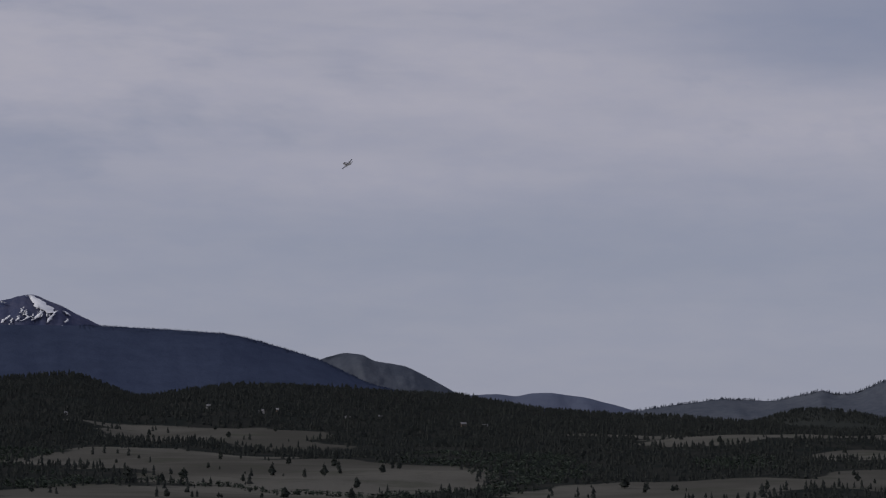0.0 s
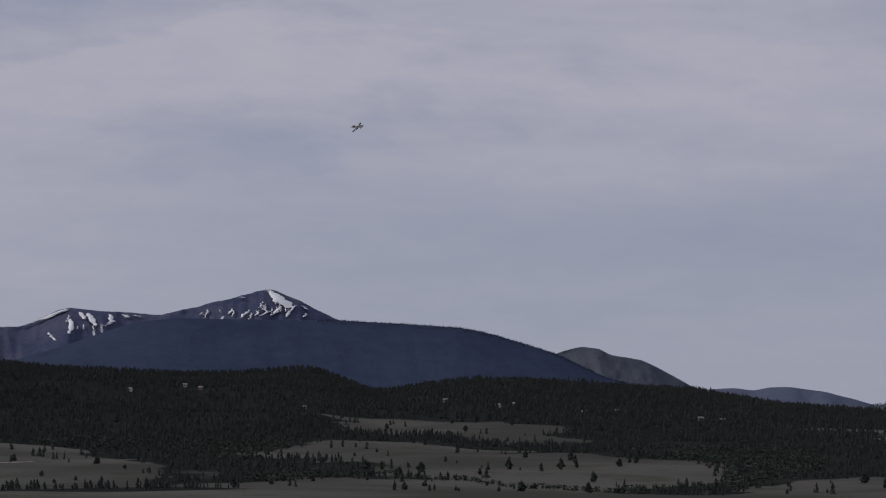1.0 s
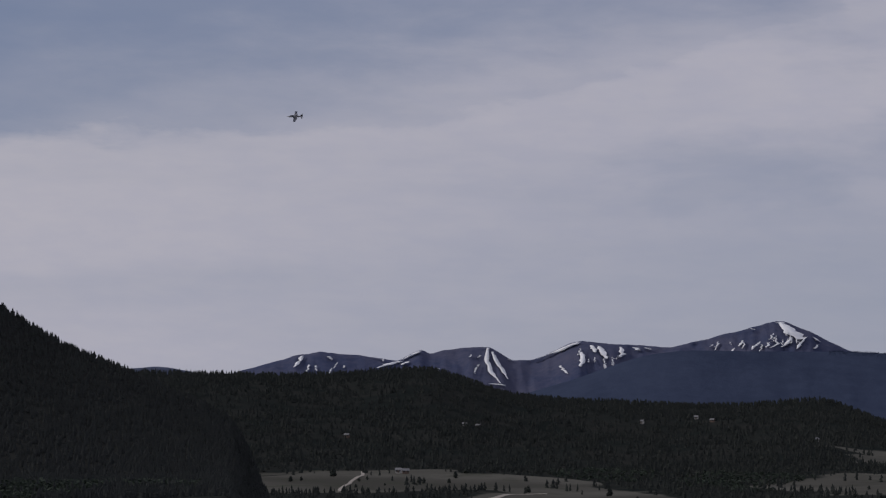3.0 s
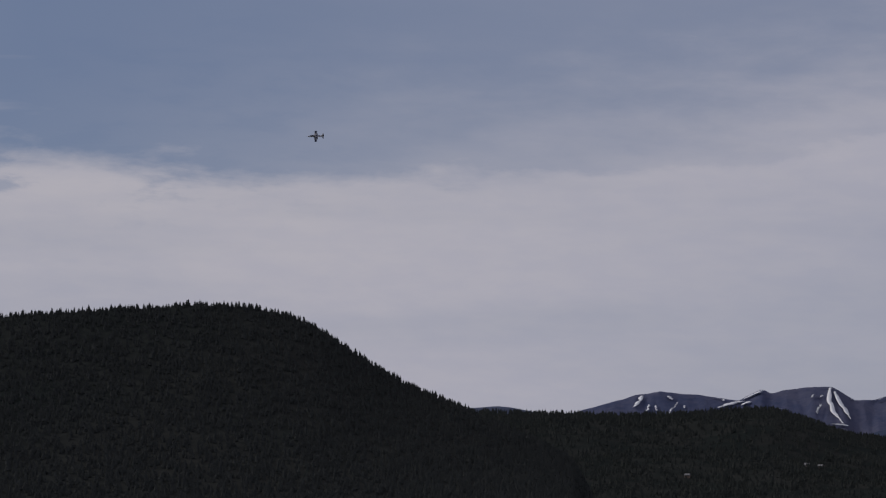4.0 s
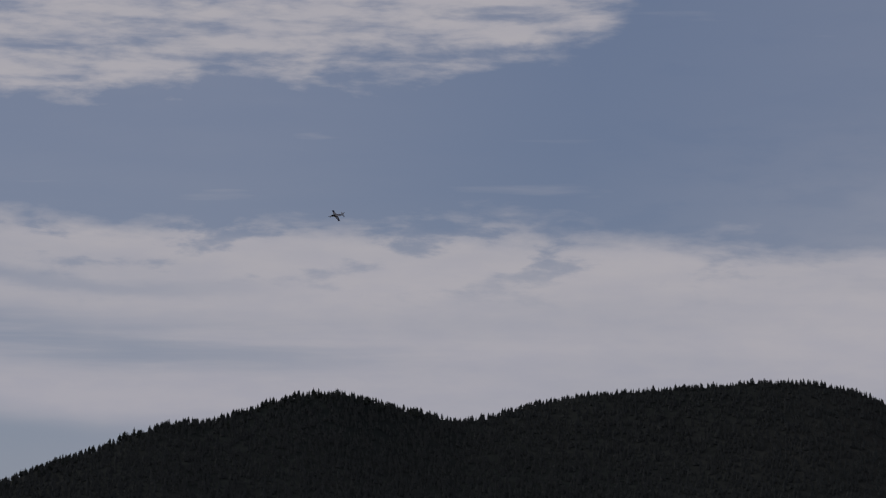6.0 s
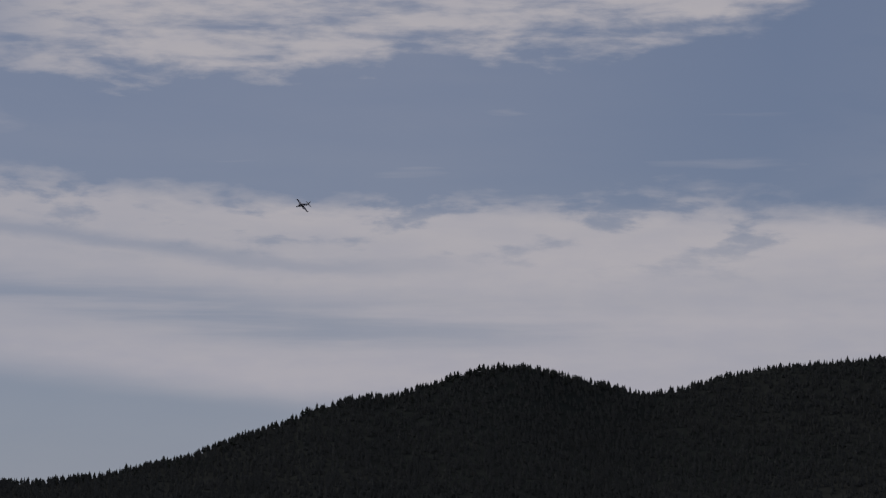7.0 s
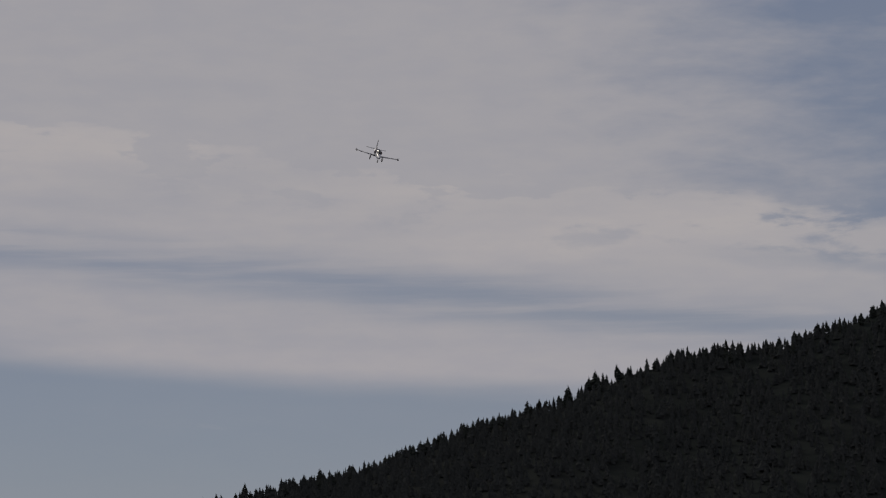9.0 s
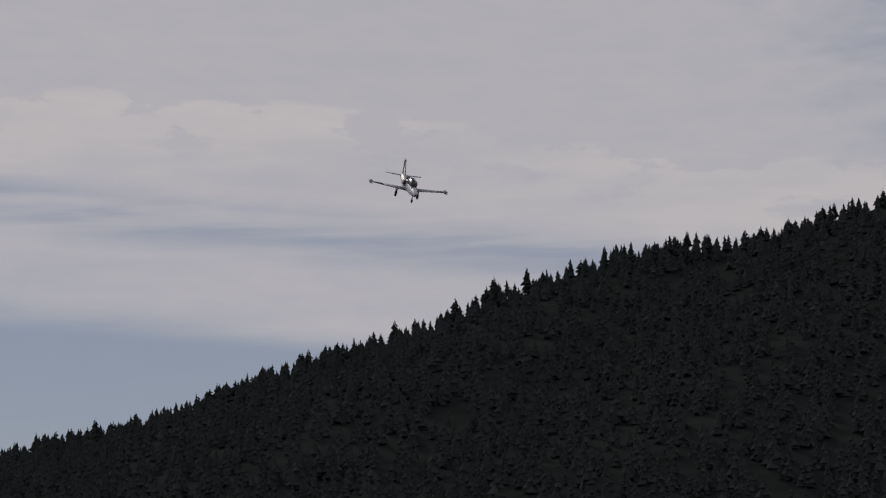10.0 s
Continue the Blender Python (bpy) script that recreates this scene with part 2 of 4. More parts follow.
MID_RIDGE = curve([(-30, -0.5), (-14, -0.75), (-9.7, -0.8), (-6.8, -0.5), (-5.2, -0.38), (-3.9, -0.34), (-2.2, -0.24), (-0.57, 0.05), (1.7, 0.2), (3.3, 0.32),
                   (4.67, 0.37), (5.7, 0.22), (6.7, 0.06), (7.4, 0.33), (8.05, 0.56), (8.9, 0.52), (9.8, 0.47), (11.1, 0.47), (13.6, 0.57), (15.1, 0.73), (16.1, 1.1),
                   (16.76, 1.29), (17.76, 1.26), (18.9, 1.16), (20.1, 1.13), (22.0, 1.17), (23.5, 1.22), (26, 1.0), (32, 0.2), (60, 0.0), (80, 0.0)], 0.15)
VALLEY = [(0, -1.0), (400, -2.9), (950, -2.15), (1100, -1.9), (1300, -1.55), (1500, -1.2), (1700, -0.9), (2000, -0.75), (5000, -0.5)]
FOOT_MID, CREST_MID = 1640.0, 2760.0
HILL = 115.0 / 2100.0          # the near hill is small and close

# pale meadows: bearing, distance, half width in degrees, half depth in metres, metres farther off for each degree to the left
MEADOWS = [(4.7, 1790, 2.7, 120, 40), (4.2, 1335, 4.4, 210, 22), (6.4, 1030, 5.6, 130, 0), (13.6, 1150, 3.0, 190, 0), (-7.8, 1840, 4.6, 120, 0), (-5.6, 1640, 1.3, 40, 0),
           (-9.3, 1540, 1.6, 60, 0), (-4.4, 1075, 3.4, 95, -20), (-9.8, 1190, 1.4, 110, 0), (18.0, 1480, 3.5, 135, 15), (28.2, 1360, 2.6, 80, 0), (26.6, 1570, 0.9, 28, 0), (14.3, 1690, 0.8, 22, 0)]
# leafy scrub: bearing, distance, half width, half depth
THICKETS = [(-1.3, 1330, 2.5, 270), (0.9, 1100, 1.3, 90), (9.8, 1480, 1.6, 130), (13.0, 1560, 1.4, 90), (26.0, 1480, 2.8, 130), (22.6, 1500, 1.2, 80), (-6.5, 1420, 1.2, 90), (8.5, 1130, 1.5, 60)]


def relief(az, r):
    x, y = r * np.sin(np.radians(az)), r * np.cos(np.radians(az))
    return fbm(x / 210 + 40, y / 210 + 40, 3)


def valley(az, r):
    """The far valley: falling away from the knoll, then rising to the middle ridge."""
    el = np.interp(r, *np.array(VALLEY, float).T)
    base = r * np.tan(np.radians(el))
    base = np.where(r < 400, -1.75 - np.clip(r - 14, 0, 400) ** 1.3 * 0.0079, base)
    bumps = relief(az, r) * np.clip((r - 500) / 900, 0, 1)
    z = base + bumps * 9
    far = crest_range(az, False)
    peak = far * np.tan(np.radians(MID_RIDGE(az)))
    u = np.clip((r - FOOT_MID) / (far - FOOT_MID), 0, 1)
    start = FOOT_MID * np.tan(np.radians(np.interp(FOOT_MID, *np.array(VALLEY, float).T)))
    rise = start + (peak - start) * (0.55 * u + 0.45 * u * u * (3 - 2 * u)) + bumps * 40 * u * (1 - u) * 2
    fall = peak - np.clip((r - far) / 900, 0, 1) ** 1.2 * (peak - start)
    return np.where(r > FOOT_MID, np.maximum(z, np.where(r < far, rise, fall)), z)


def near_hill(az, r):
    """The wooded hill close by, with the rough meadow at its foot."""
    d = r / HILL
    bumps = relief(az, d)
    el = np.interp(d, *np.array(VALLEY, float).T)
    far = crest_range(az) / HILL
    foot = far * 0.743
    start = foot * math.tan(radians(-1.11))
    peak = far * np.tan(np.radians(NEAR_HILL(az)))
    u = np.clip((d - foot) / (far - foot), 0, 1)
    rise = start + (peak - start) * (0.55 * u + 0.45 * u * u) + bumps * 24 * u * (1 - u)
    front = np.minimum(d * np.tan(np.radians(el)) + bumps * 9 * np.clip((d - 500) / 900, 0, 1), start)
    fall = peak - np.clip((d - far) / 700, 0, 1.4) ** 1.2 * (peak - start)
    z = np.where(d < foot, front, np.where(d < far, rise, fall)) * HILL
    ease = lambda q: q * q * (3 - 2 * q)
    z = z - 7 * ease(np.clip((21.3 - az) / 2.2, 0, 1)) - 9 * ease(np.clip((az - 72) / 12, 0, 1))
    return z - 4 * ease(np.clip((1180 - d) / 250, 0, 1)) - 12 * ease(np.clip((d - 2800) / 400, 0, 1))


def height(az, r):
    """Ground height over bearing (degrees) and distance (metres)."""
    az, r = np.asarray(az, float), np.asarray(r, float)
    z = valley(az, r)
    return np.where((r > 50) & (r < 175) & (az > 15) & (az < 90), np.maximum(z, near_hill(az, np.clip(r, 50, 175))), z)


def crest_range(az, near=True):
    az = np.asarray(az, float)
    az = np.maximum(az, 34.0) if near else az
    return 115 - (az - 43) + 0.01 * (az - 43) ** 2 if near else CREST_MID + 144 * np.sin(np.radians(az * 11))


def meadow(az, r):
    """How much of the ground is open grass, 0 to 1."""
    az, r = np.asarray(az, float), np.asarray(r, float)
    x, y = r * np.sin(np.radians(az)), r * np.cos(np.radians(az))
    best = np.where(np.abs(az - 8) < 23, np.clip((960 - r) / 60, -1, 1), np.clip((500 - r) / 60, -1, 1))
    for b, d, wide, deep, lean in MEADOWS:
        best = np.maximum(best, 1 - np.hypot((az - b) / wide, (r - d - lean * (az - b)) / deep))
    return np.clip(0.5 + best * 1.6 + fbm(x / 60, y / 60, 9) * 0.9 + fbm(x / 190 + 9, y / 120, 14, 2) * 1.2, 0, 1)


def thicket(az, r):
    return np.max([1 - np.hypot((az - b) / wide, (r - d) / deep) for b, d, wide, deep in THICKETS], axis=0)


def spot(az, r, up=0.0):
    a = math.radians(az)
    return Vector((-r * math.sin(a), r * math.cos(a), float(height(az, r)) + up))


def ground_at(az, el, near=950.0):
    """The distance at which the ground first reaches an elevation on a bearing."""
    r = np.arange(near, 2900, 4.0)
    e = np.degrees(np.arctan2(height(np.full_like(r, az), r), r))
    hit = np.nonzero(e >= el)[0]
    return float(r[hit[0]]) if len(hit) else 2700.0


def mesh_object(name, verts, faces, mat, attributes=None, smooth=True):
    """One mesh object from arrays of corners and of equal-sided faces."""
    verts, faces = np.asarray(verts, np.float32), np.asarray(faces, np.int32)
    me = bpy.data.meshes.new(name)
    n, k = faces.shape
    me.vertices.add(len(verts)), me.loops.add(n * k), me.polygons.add(n)
    me.vertices.foreach_set("co", verts.ravel())
    me.loops.foreach_set("vertex_index", faces.ravel())
    me.polygons.foreach_set("loop_start", np.arange(0, n * k, k, dtype=np.int32))
    me.polygons.foreach_set("use_smooth", np.full(n, smooth, dtype=bool))
    for key, values in (attributes or {}).items():
        me.attributes.new(key, "FLOAT", "POINT").data.foreach_set("value", np.asarray(values, np.float32))
    me.update(calc_edges=True)
    me.materials.append(mat)
    return new(name, me)


def grid_faces(rows, cols, closed=False):
    i, j = np.meshgrid(np.arange(rows - 1), np.arange(cols if closed else cols - 1), indexing="ij")
    jn = (j + 1) % cols
    return np.stack([i * cols + j, i * cols + jn, (i + 1) * cols + jn, (i + 1) * cols + j], -1).reshape(-1, 4)


def build_ground():
    az = np.concatenate([np.arange(-15, 72, 0.13), np.arange(72, 345, 3.0)])
    r = np.concatenate([[0.0, 6, 14, 30, 42], np.arange(900, 3180, 12) * HILL, [190, 220, 280, 350, 500, 650, 800], np.arange(900, 2960, 11), np.arange(2980, 4960, 120)])
    a, d = np.meshgrid(az, r)
    wrap = np.where(a > 180, a - 360, a)
    z = height(wrap, d)
    t = np.radians(a)
    ob = mesh_object("ground", np.stack([-d * np.sin(t), d * np.cos(t), z], -1).reshape(-1, 3), grid_faces(len(r), len(az), True),
                     M_GROUND, {"meadow": meadow(wrap, np.where((d > 52) & (d < 175) & (wrap > 19) & (wrap < 85), d / HILL, d)).ravel()})
    tagged(ob, "wide valley floor with pale dry meadows and dark wooded slopes", "ground", kind="structure")


build_ground()


# ---- far mountains ----
class Mountain:
    """A range whose front falls evenly from its crest line to its foot, with ribs and gullies."""

    def __init__(self, crest, far, deep, ribs, seed):
        self.crest, self.far, self.deep, self.ribs, self.seed = crest, far, deep, ribs, seed

    def face(self, az, s, out=0.0):
        """s: 0 at the crest, 1 at the foot, below 0 on the far side."""
        az, s = np.asarray(az, float), np.asarray(s, float)
        jag = fbm(az * 3.1 + 7, az * 0 + self.seed, self.seed, 5) * 0.035 * self.ribs
        top = self.crest(az) + jag
        el = np.where(s >= 0, top * (1 - s) + (-0.7) * s, top + s * 3.0)
        rib = fbm(az * 2.2 + s * 0.8, s * 2.0 + 20, self.seed + 5, 4) * self.ribs * np.clip(s, 0, 1) ** 0.5 * (1 - np.clip(s, 0, 1) * 0.5)
        d = self.far - self.deep * s - rib * 150 - out
        t = np.radians(az)
        return np.stack([-d * np.sin(t), d * np.cos(t), d * np.tan(np.radians(el))], -1)

    def build(self, name, low, high, step, mat, label):
        az, s = np.arange(low, high, step), np.concatenate([[-0.5, -0.2, -0.05], np.linspace(0, 1, 44)])
        a, q = np.meshgrid(az, s)
        ob = mesh_object(name, self.face(a, q).reshape(-1, 3), grid_faces(len(s), len(az)), mat)
        return tagged(ob, label, "mountain", kind="structure")


SUMMITS = Mountain(curve([(5, 0.6), (6.2, 1.1), (7.0, 1.5), (7.64, 1.72), (8.14, 1.98), (8.64, 2.22), (9.0, 2.37), (9.15, 2.36), (9.64, 2.24), (10.39, 2.03), (11.45, 1.78),
                          (12.39, 1.85), (13.45, 1.92), (13.7, 1.88), (14.5, 1.5), (14.95, 1.5), (15.45, 1.81), (16.1, 1.79), (16.75, 1.66), (16.95, 1.74),
                          (17.5, 1.5), (18.1, 1.6), (19.2, 1.69), (19.8, 1.6), (20.9, 1.28), (22, 0.9), (24, 0.5)], 0.05), 4750, 520, 0.75, 2)
BROAD = Mountain(curve([(-3, -0.2), (0.2, 0.05), (1.6, 0.40), (2.76, 0.96), (3.9, 1.30), (4.4, 1.44), (4.9, 1.52), (6.14, 1.60), (7.64, 1.68), (8.64, 1.68), (10, 1.70), (11.1, 1.72),
                        (11.8, 1.65), (12.4, 1.5), (13.6, 1.08), (14.76, 0.74), (17, 0.4)], 0.15), 3900, 480, 0.1, 4)
DOME = Mountain(curve([(-2, -0.3), (-0.9, 0.0), (-0.39, 0.15), (0.3, 0.54), (0.86, 0.82), (1.2, 0.86), (1.49, 0.9), (1.74, 1.04), (2.2, 1.1), (2.5, 1.02), (2.74, 0.94), (3.6, 0.5), (5, 0.2)], 0.08), 4250, 260, 0.5, 6)
FAR_HILLS = Mountain(curve([(-20, 0.3), (-6, -0.3), (-4.3, -0.2), (-3.2, 0.1), (-2.3, 0.22), (-2.0, 0.2), (-1.6, 0.13), (-1.08, 0.19), (-0.45, 0.14), (0.5, 0.1), (4, 0.1)], 0.15), 4600, 220, 0.4, 8)
RIGHT_RANGE = Mountain(curve([(-40, 0.9), (-16, 1.0), (-12, 0.9), (-10.6, 0.72), (-9.8, 0.53), (-9.0, 0.2), (-8.6, 0.19), (-8.3, 0.25), (-7.9, 0.17), (-7.3, 0.03), (-6.2, 0.07), (-5.1, -0.05), (-4.3, -0.2), (-3.4, -0.4)], 0.08), 4100, 300, 0.6, 10)
DARK_HILL = Mountain(curve([(-14, -0.5), (-10.6, -0.45), (-9.7, -0.38), (-8.9, -0.22), (-8.2, -0.14), (-7.6, -0.22), (-7.0, -0.4), (-6.2, -0.6)], 0.15), 3300, 260, 0.4, 12)
BLUE_KNOLL = Mountain(curve([(20.5, 0.9), (22.2, 1.3), (22.7, 1.37), (23.3, 1.33), (25, 1.1)], 0.15), 4400, 200, 0.3, 14)

summits = SUMMITS.build("mountain_1", 5, 24, 0.04, M_ROCK_HAZE, "bare hazy grey-purple summits streaked with old snow")
BROAD.build("mountain_2", -3, 17, 0.05, M_BLUE_HAZE, "broad hazy blue-green forested mountain under the snowy summits")
DOME.build("mountain_3", -2, 5, 0.05, M_DOME_HAZE, "rounded hazy grey-green hill beyond the forested mountain")
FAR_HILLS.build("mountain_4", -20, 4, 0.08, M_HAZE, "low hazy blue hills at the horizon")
RIGHT_RANGE.build("mountain_5", -40, -3.4, 0.08, M_DOME_HAZE, "long hazy grey-green ridge dotted with trees")
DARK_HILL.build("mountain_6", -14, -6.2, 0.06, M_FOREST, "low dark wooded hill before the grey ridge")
BLUE_KNOLL.build("mountain_7", 20.5, 25, 0.08, M_HAZE, "small far hazy blue knoll behind the forest edge")


def snowfield(line, width, label="white old snow lying in a gully"):
    """A ragged strip of snow down the summits' front; line: (bearing, elevation) from top to bottom."""
    b, e = np.array(line, float).T
    n = 16
    u = np.linspace(0, 1, n)
    k = np.linspace(0, 1, len(b))
    az, el = np.interp(u, k, b), np.interp(u, k, e)
    az = az + fbm(u * 6 + b[0] * 9, u * 0 + 3, 31, 3) * 0.05
    half = width * (0.35 + np.sin(np.pi * np.clip(u * 0.85 + 0.12, 0, 1)) * 0.75) * (1 + fbm(u * 9 + b[0], u * 0, 33, 3) * 0.9)
    rows = []
    for side in (-1, -0.35, 0.35, 1):
        a = az + side * half
        top = SUMMITS.crest(a)
        s = np.clip((top - el) / (top + 0.7), 0.004, 0.95)
        rows.append(SUMMITS.face(a, s, 14 if abs(side) < 0.9 else 9))
    ob = mesh_object("snowfield", np.array(rows).reshape(-1, 3), grid_faces(4, n), M_SNOW)
    ob.parent = summits
    return ob


for line, width in (
        ([(9.08, 2.35), (8.9, 2.2), (8.72, 2.06), (8.62, 1.96)], 0.15), ([(8.78, 2.0), (8.9, 1.9), (9.0, 1.8)], 0.05), ([(8.5, 2.0), (8.62, 1.86), (8.7, 1.76)], 0.04),
        ([(8.35, 1.99), (8.2, 1.9)], 0.03), ([(9.5, 1.92), (9.6, 1.82), (9.68, 1.74)], 0.035), ([(9.85, 1.95), (9.95, 1.82)], 0.025), ([(9.3, 1.9), (9.35, 1.78)], 0.025),
        ([(10.4, 1.9), (10.45, 1.78)], 0.02), ([(9.2, 2.0), (9.1, 1.88), (9.25, 1.78)], 0.03), ([(8.25, 1.82), (8.3, 1.74)], 0.03), ([(9.7, 2.2), (9.6, 2.18)], 0.05),
        ([(13.45, 1.9), (13.75, 1.82), (14.05, 1.7), (14.5, 1.54)], 0.09), ([(13.0, 1.82), (12.93, 1.68), (12.88, 1.55)], 0.06), ([(13.18, 1.83), (13.12, 1.68)], 0.05),
        ([(12.55, 1.8), (12.5, 1.65), (12.54, 1.58)], 0.05), ([(13.42, 1.68), (13.4, 1.5), (13.44, 1.36)], 0.05), ([(12.25, 1.79), (12.15, 1.72)], 0.05), ([(12.0, 1.78), (11.9, 1.74)], 0.05),
        ([(13.9, 1.4), (13.8, 1.3), (13.72, 1.22)], 0.03), ([(15.48, 1.8), (15.5, 1.5), (15.42, 1.25), (15.2, 1.0)], 0.045), ([(15.4, 1.7), (15.2, 1.35), (15.05, 1.1)], 0.04),
        ([(15.6, 1.81), (15.4, 1.8)], 0.05), ([(15.45, 1.0), (15.1, 0.95)], 0.08), ([(15.0, 1.55), (14.9, 1.5)], 0.05), ([(16.95, 1.72), (17.2, 1.6), (17.5, 1.5)], 0.05),
        ([(17.4, 1.5), (17.7, 1.42), (17.9, 1.36)], 0.09), ([(17.2, 1.48), (17.4, 1.42)], 0.06), ([(17.85, 1.58), (17.8, 1.5)], 0.03), ([(19.58, 1.6), (19.66, 1.48), (19.75, 1.36)], 0.045),
        ([(19.0, 1.6), (18.93, 1.52)], 0.035), ([(18.05, 1.59), (17.8, 1.55)], 0.025)):
    snowfield(line, width)
rng = random.Random(23)
for low, high, n in ((8.1, 10.6, 22), (12.0, 13.6, 10), (15.1, 16.6, 7), (17.3, 19.6, 8)):
    for _ in range(n):
        b = rng.uniform(low, high)
        e = float(SUMMITS.crest(b)) - rng.uniform(0.12, 0.5)
        snowfield([(b, e), (b + rng.uniform(-0.02, 0.08), e - rng.uniform(0.05, 0.16))], rng.uniform(0.008, 0.02))


# ---- woods ----
def spire(seed, tiers, points, slim):
    """A conifer of unit height for the woods: ragged skirts over one another, narrow at the top."""
    rng = np.random.default_rng(seed)
    verts, faces = [], []
    for k in range(tiers):
        low, high = 0.06 + 0.9 * k / tiers, min(1.0, 0.06 + 0.9 * (k + 1.7) / tiers)
        wide = slim * (1 - (k / tiers) ** 1.7) * rng.uniform(0.85, 1.15) + 0.02
        lean = rng.normal(0, 0.015, 2)
        n0 = len(verts)
        verts.append((lean[0], lean[1], high))
        turn = rng.uniform(0, 6.28)
        for i in range(points):
            a = turn + 6.2832 * i / points + rng.normal(0, 0.2)
            q = wide * (1.0 if i % 2 else 0.62) * rng.uniform(0.75, 1.2)
            verts.append((q * math.cos(a) + lean[0], q * math.sin(a) + lean[1], low + rng.uniform(-0.08, 0.06)))
        faces += [(n0, n0 + 1 + i, n0 + 1 + (i + 1) % points) for i in range(points)]
    return np.array(verts), np.array(faces)


def tufted(seed, slim):
    """A full conifer of unit height: a core with small drooping skirts of needles hung unevenly round it."""
    rng = np.random.default_rng(seed)
    verts = [(0, 0, 1.0)] + [(slim * 0.75 * math.cos(a), slim * 0.75 * math.sin(a), rng.uniform(0.0, 0.15)) for a in (0, 1.26, 2.51, 3.77, 5.03)]
    faces = [(0, 1 + i, 1 + (i + 1) % 5) for i in range(5)]
    for k in range(10):
        u = 0.1 + 0.72 * (k + rng.uniform(-0.35, 0.35)) / 9
        wide = slim * max(0.05, 1 - max(u, 0.0) ** 1.6)
        a, q = k * 2.4 + rng.uniform(-0.5, 0.5), wide * rng.uniform(0.35, 0.7)
        size = (wide * 0.5 + slim * 0.14) * rng.uniform(0.85, 1.2)
        c = (q * math.cos(a), q * math.sin(a))
        n0 = len(verts)
        verts.append((c[0] * 0.6, c[1] * 0.6, u + size * 1.1))
        for i in range(4):
            b = a + 1.571 * i + rng.uniform(-0.4, 0.4)
            verts.append((c[0] + size * math.cos(b), c[1] + size * math.sin(b), u - size * rng.uniform(0.2, 0.6)))
        faces += [(n0, n0 + 1 + i, n0 + 1 + (i + 1) % 4) for i in range(4)]
    return np.array(verts), np.array(faces)


def clump(seed, slim):
    """A leafy bush of unit height: a handful of small jagged tufts."""
    rng = np.random.default_rng(seed)
    verts, faces = [], []
    for k in range(9):
        a, q = rng.uniform(0, 6.28), rng.uniform(0, slim)
        c = np.array([q * math.cos(a), q * math.sin(a), rng.uniform(0.25, 0.8)])
        n0 = len(verts)
        verts += [c + rng.normal(0, 1, 3) * (0.16, 0.16, 0.13) for _ in range(5)]
        faces += [(n0, n0 + 1, n0 + 2), (n0, n0 + 2, n0 + 3), (n0, n0 + 3, n0 + 4), (n0 + 1, n0 + 3, n0 + 4)]
    return np.array(verts), np.array(faces)


def plant(name, kinds, az, r, tall, mat, label, sink=0.3, ground=height):
    """All plants of one wood in one mesh."""
    rng = np.random.default_rng(len(az))
    z = ground(az, r) - sink
    t = np.radians(az)
    x, y = -r * np.sin(t), r * np.cos(t)
    vs, fs, count = [], [], 0
    pick = rng.integers(0, len(kinds), len(az))
    for k, (v, f) in enumerate(kinds):
        m = pick == k
        n = int(m.sum())
        turn, wide = rng.uniform(0, 6.28, n), tall[m] * rng.uniform(0.8, 1.25, n)
        c, s = np.cos(turn)[:, None] * wide[:, None], np.sin(turn)[:, None] * wide[:, None]
        vx, vy, vz = v.T
        vs.append(np.stack([x[m][:, None] + vx * c - vy * s, y[m][:, None] + vx * s + vy * c, z[m][:, None] + vz * tall[m][:, None]], -1).reshape(-1, 3))
        fs.append((f[None] + (np.arange(n) * len(v))[:, None, None] + count).reshape(-1, 3))
        count += n * len(v)
    ob = mesh_object(name, np.concatenate(vs), np.concatenate(fs), mat, smooth=False)
    return tagged(ob, label, "forest", kind="stuff")


def scatter(seed, n, az, r, keep):
    """n tries over a stretch of bearings and distances, even in area, kept where keep() is above chance."""
    rng = np.random.default_rng(seed)
    a = rng.uniform(*az, n)
    d = np.sqrt(rng.uniform(r[0] ** 2, r[1] ** 2, n))
    m = keep(a, d) > rng.uniform(0, 1, n)
    return a[m], d[m]


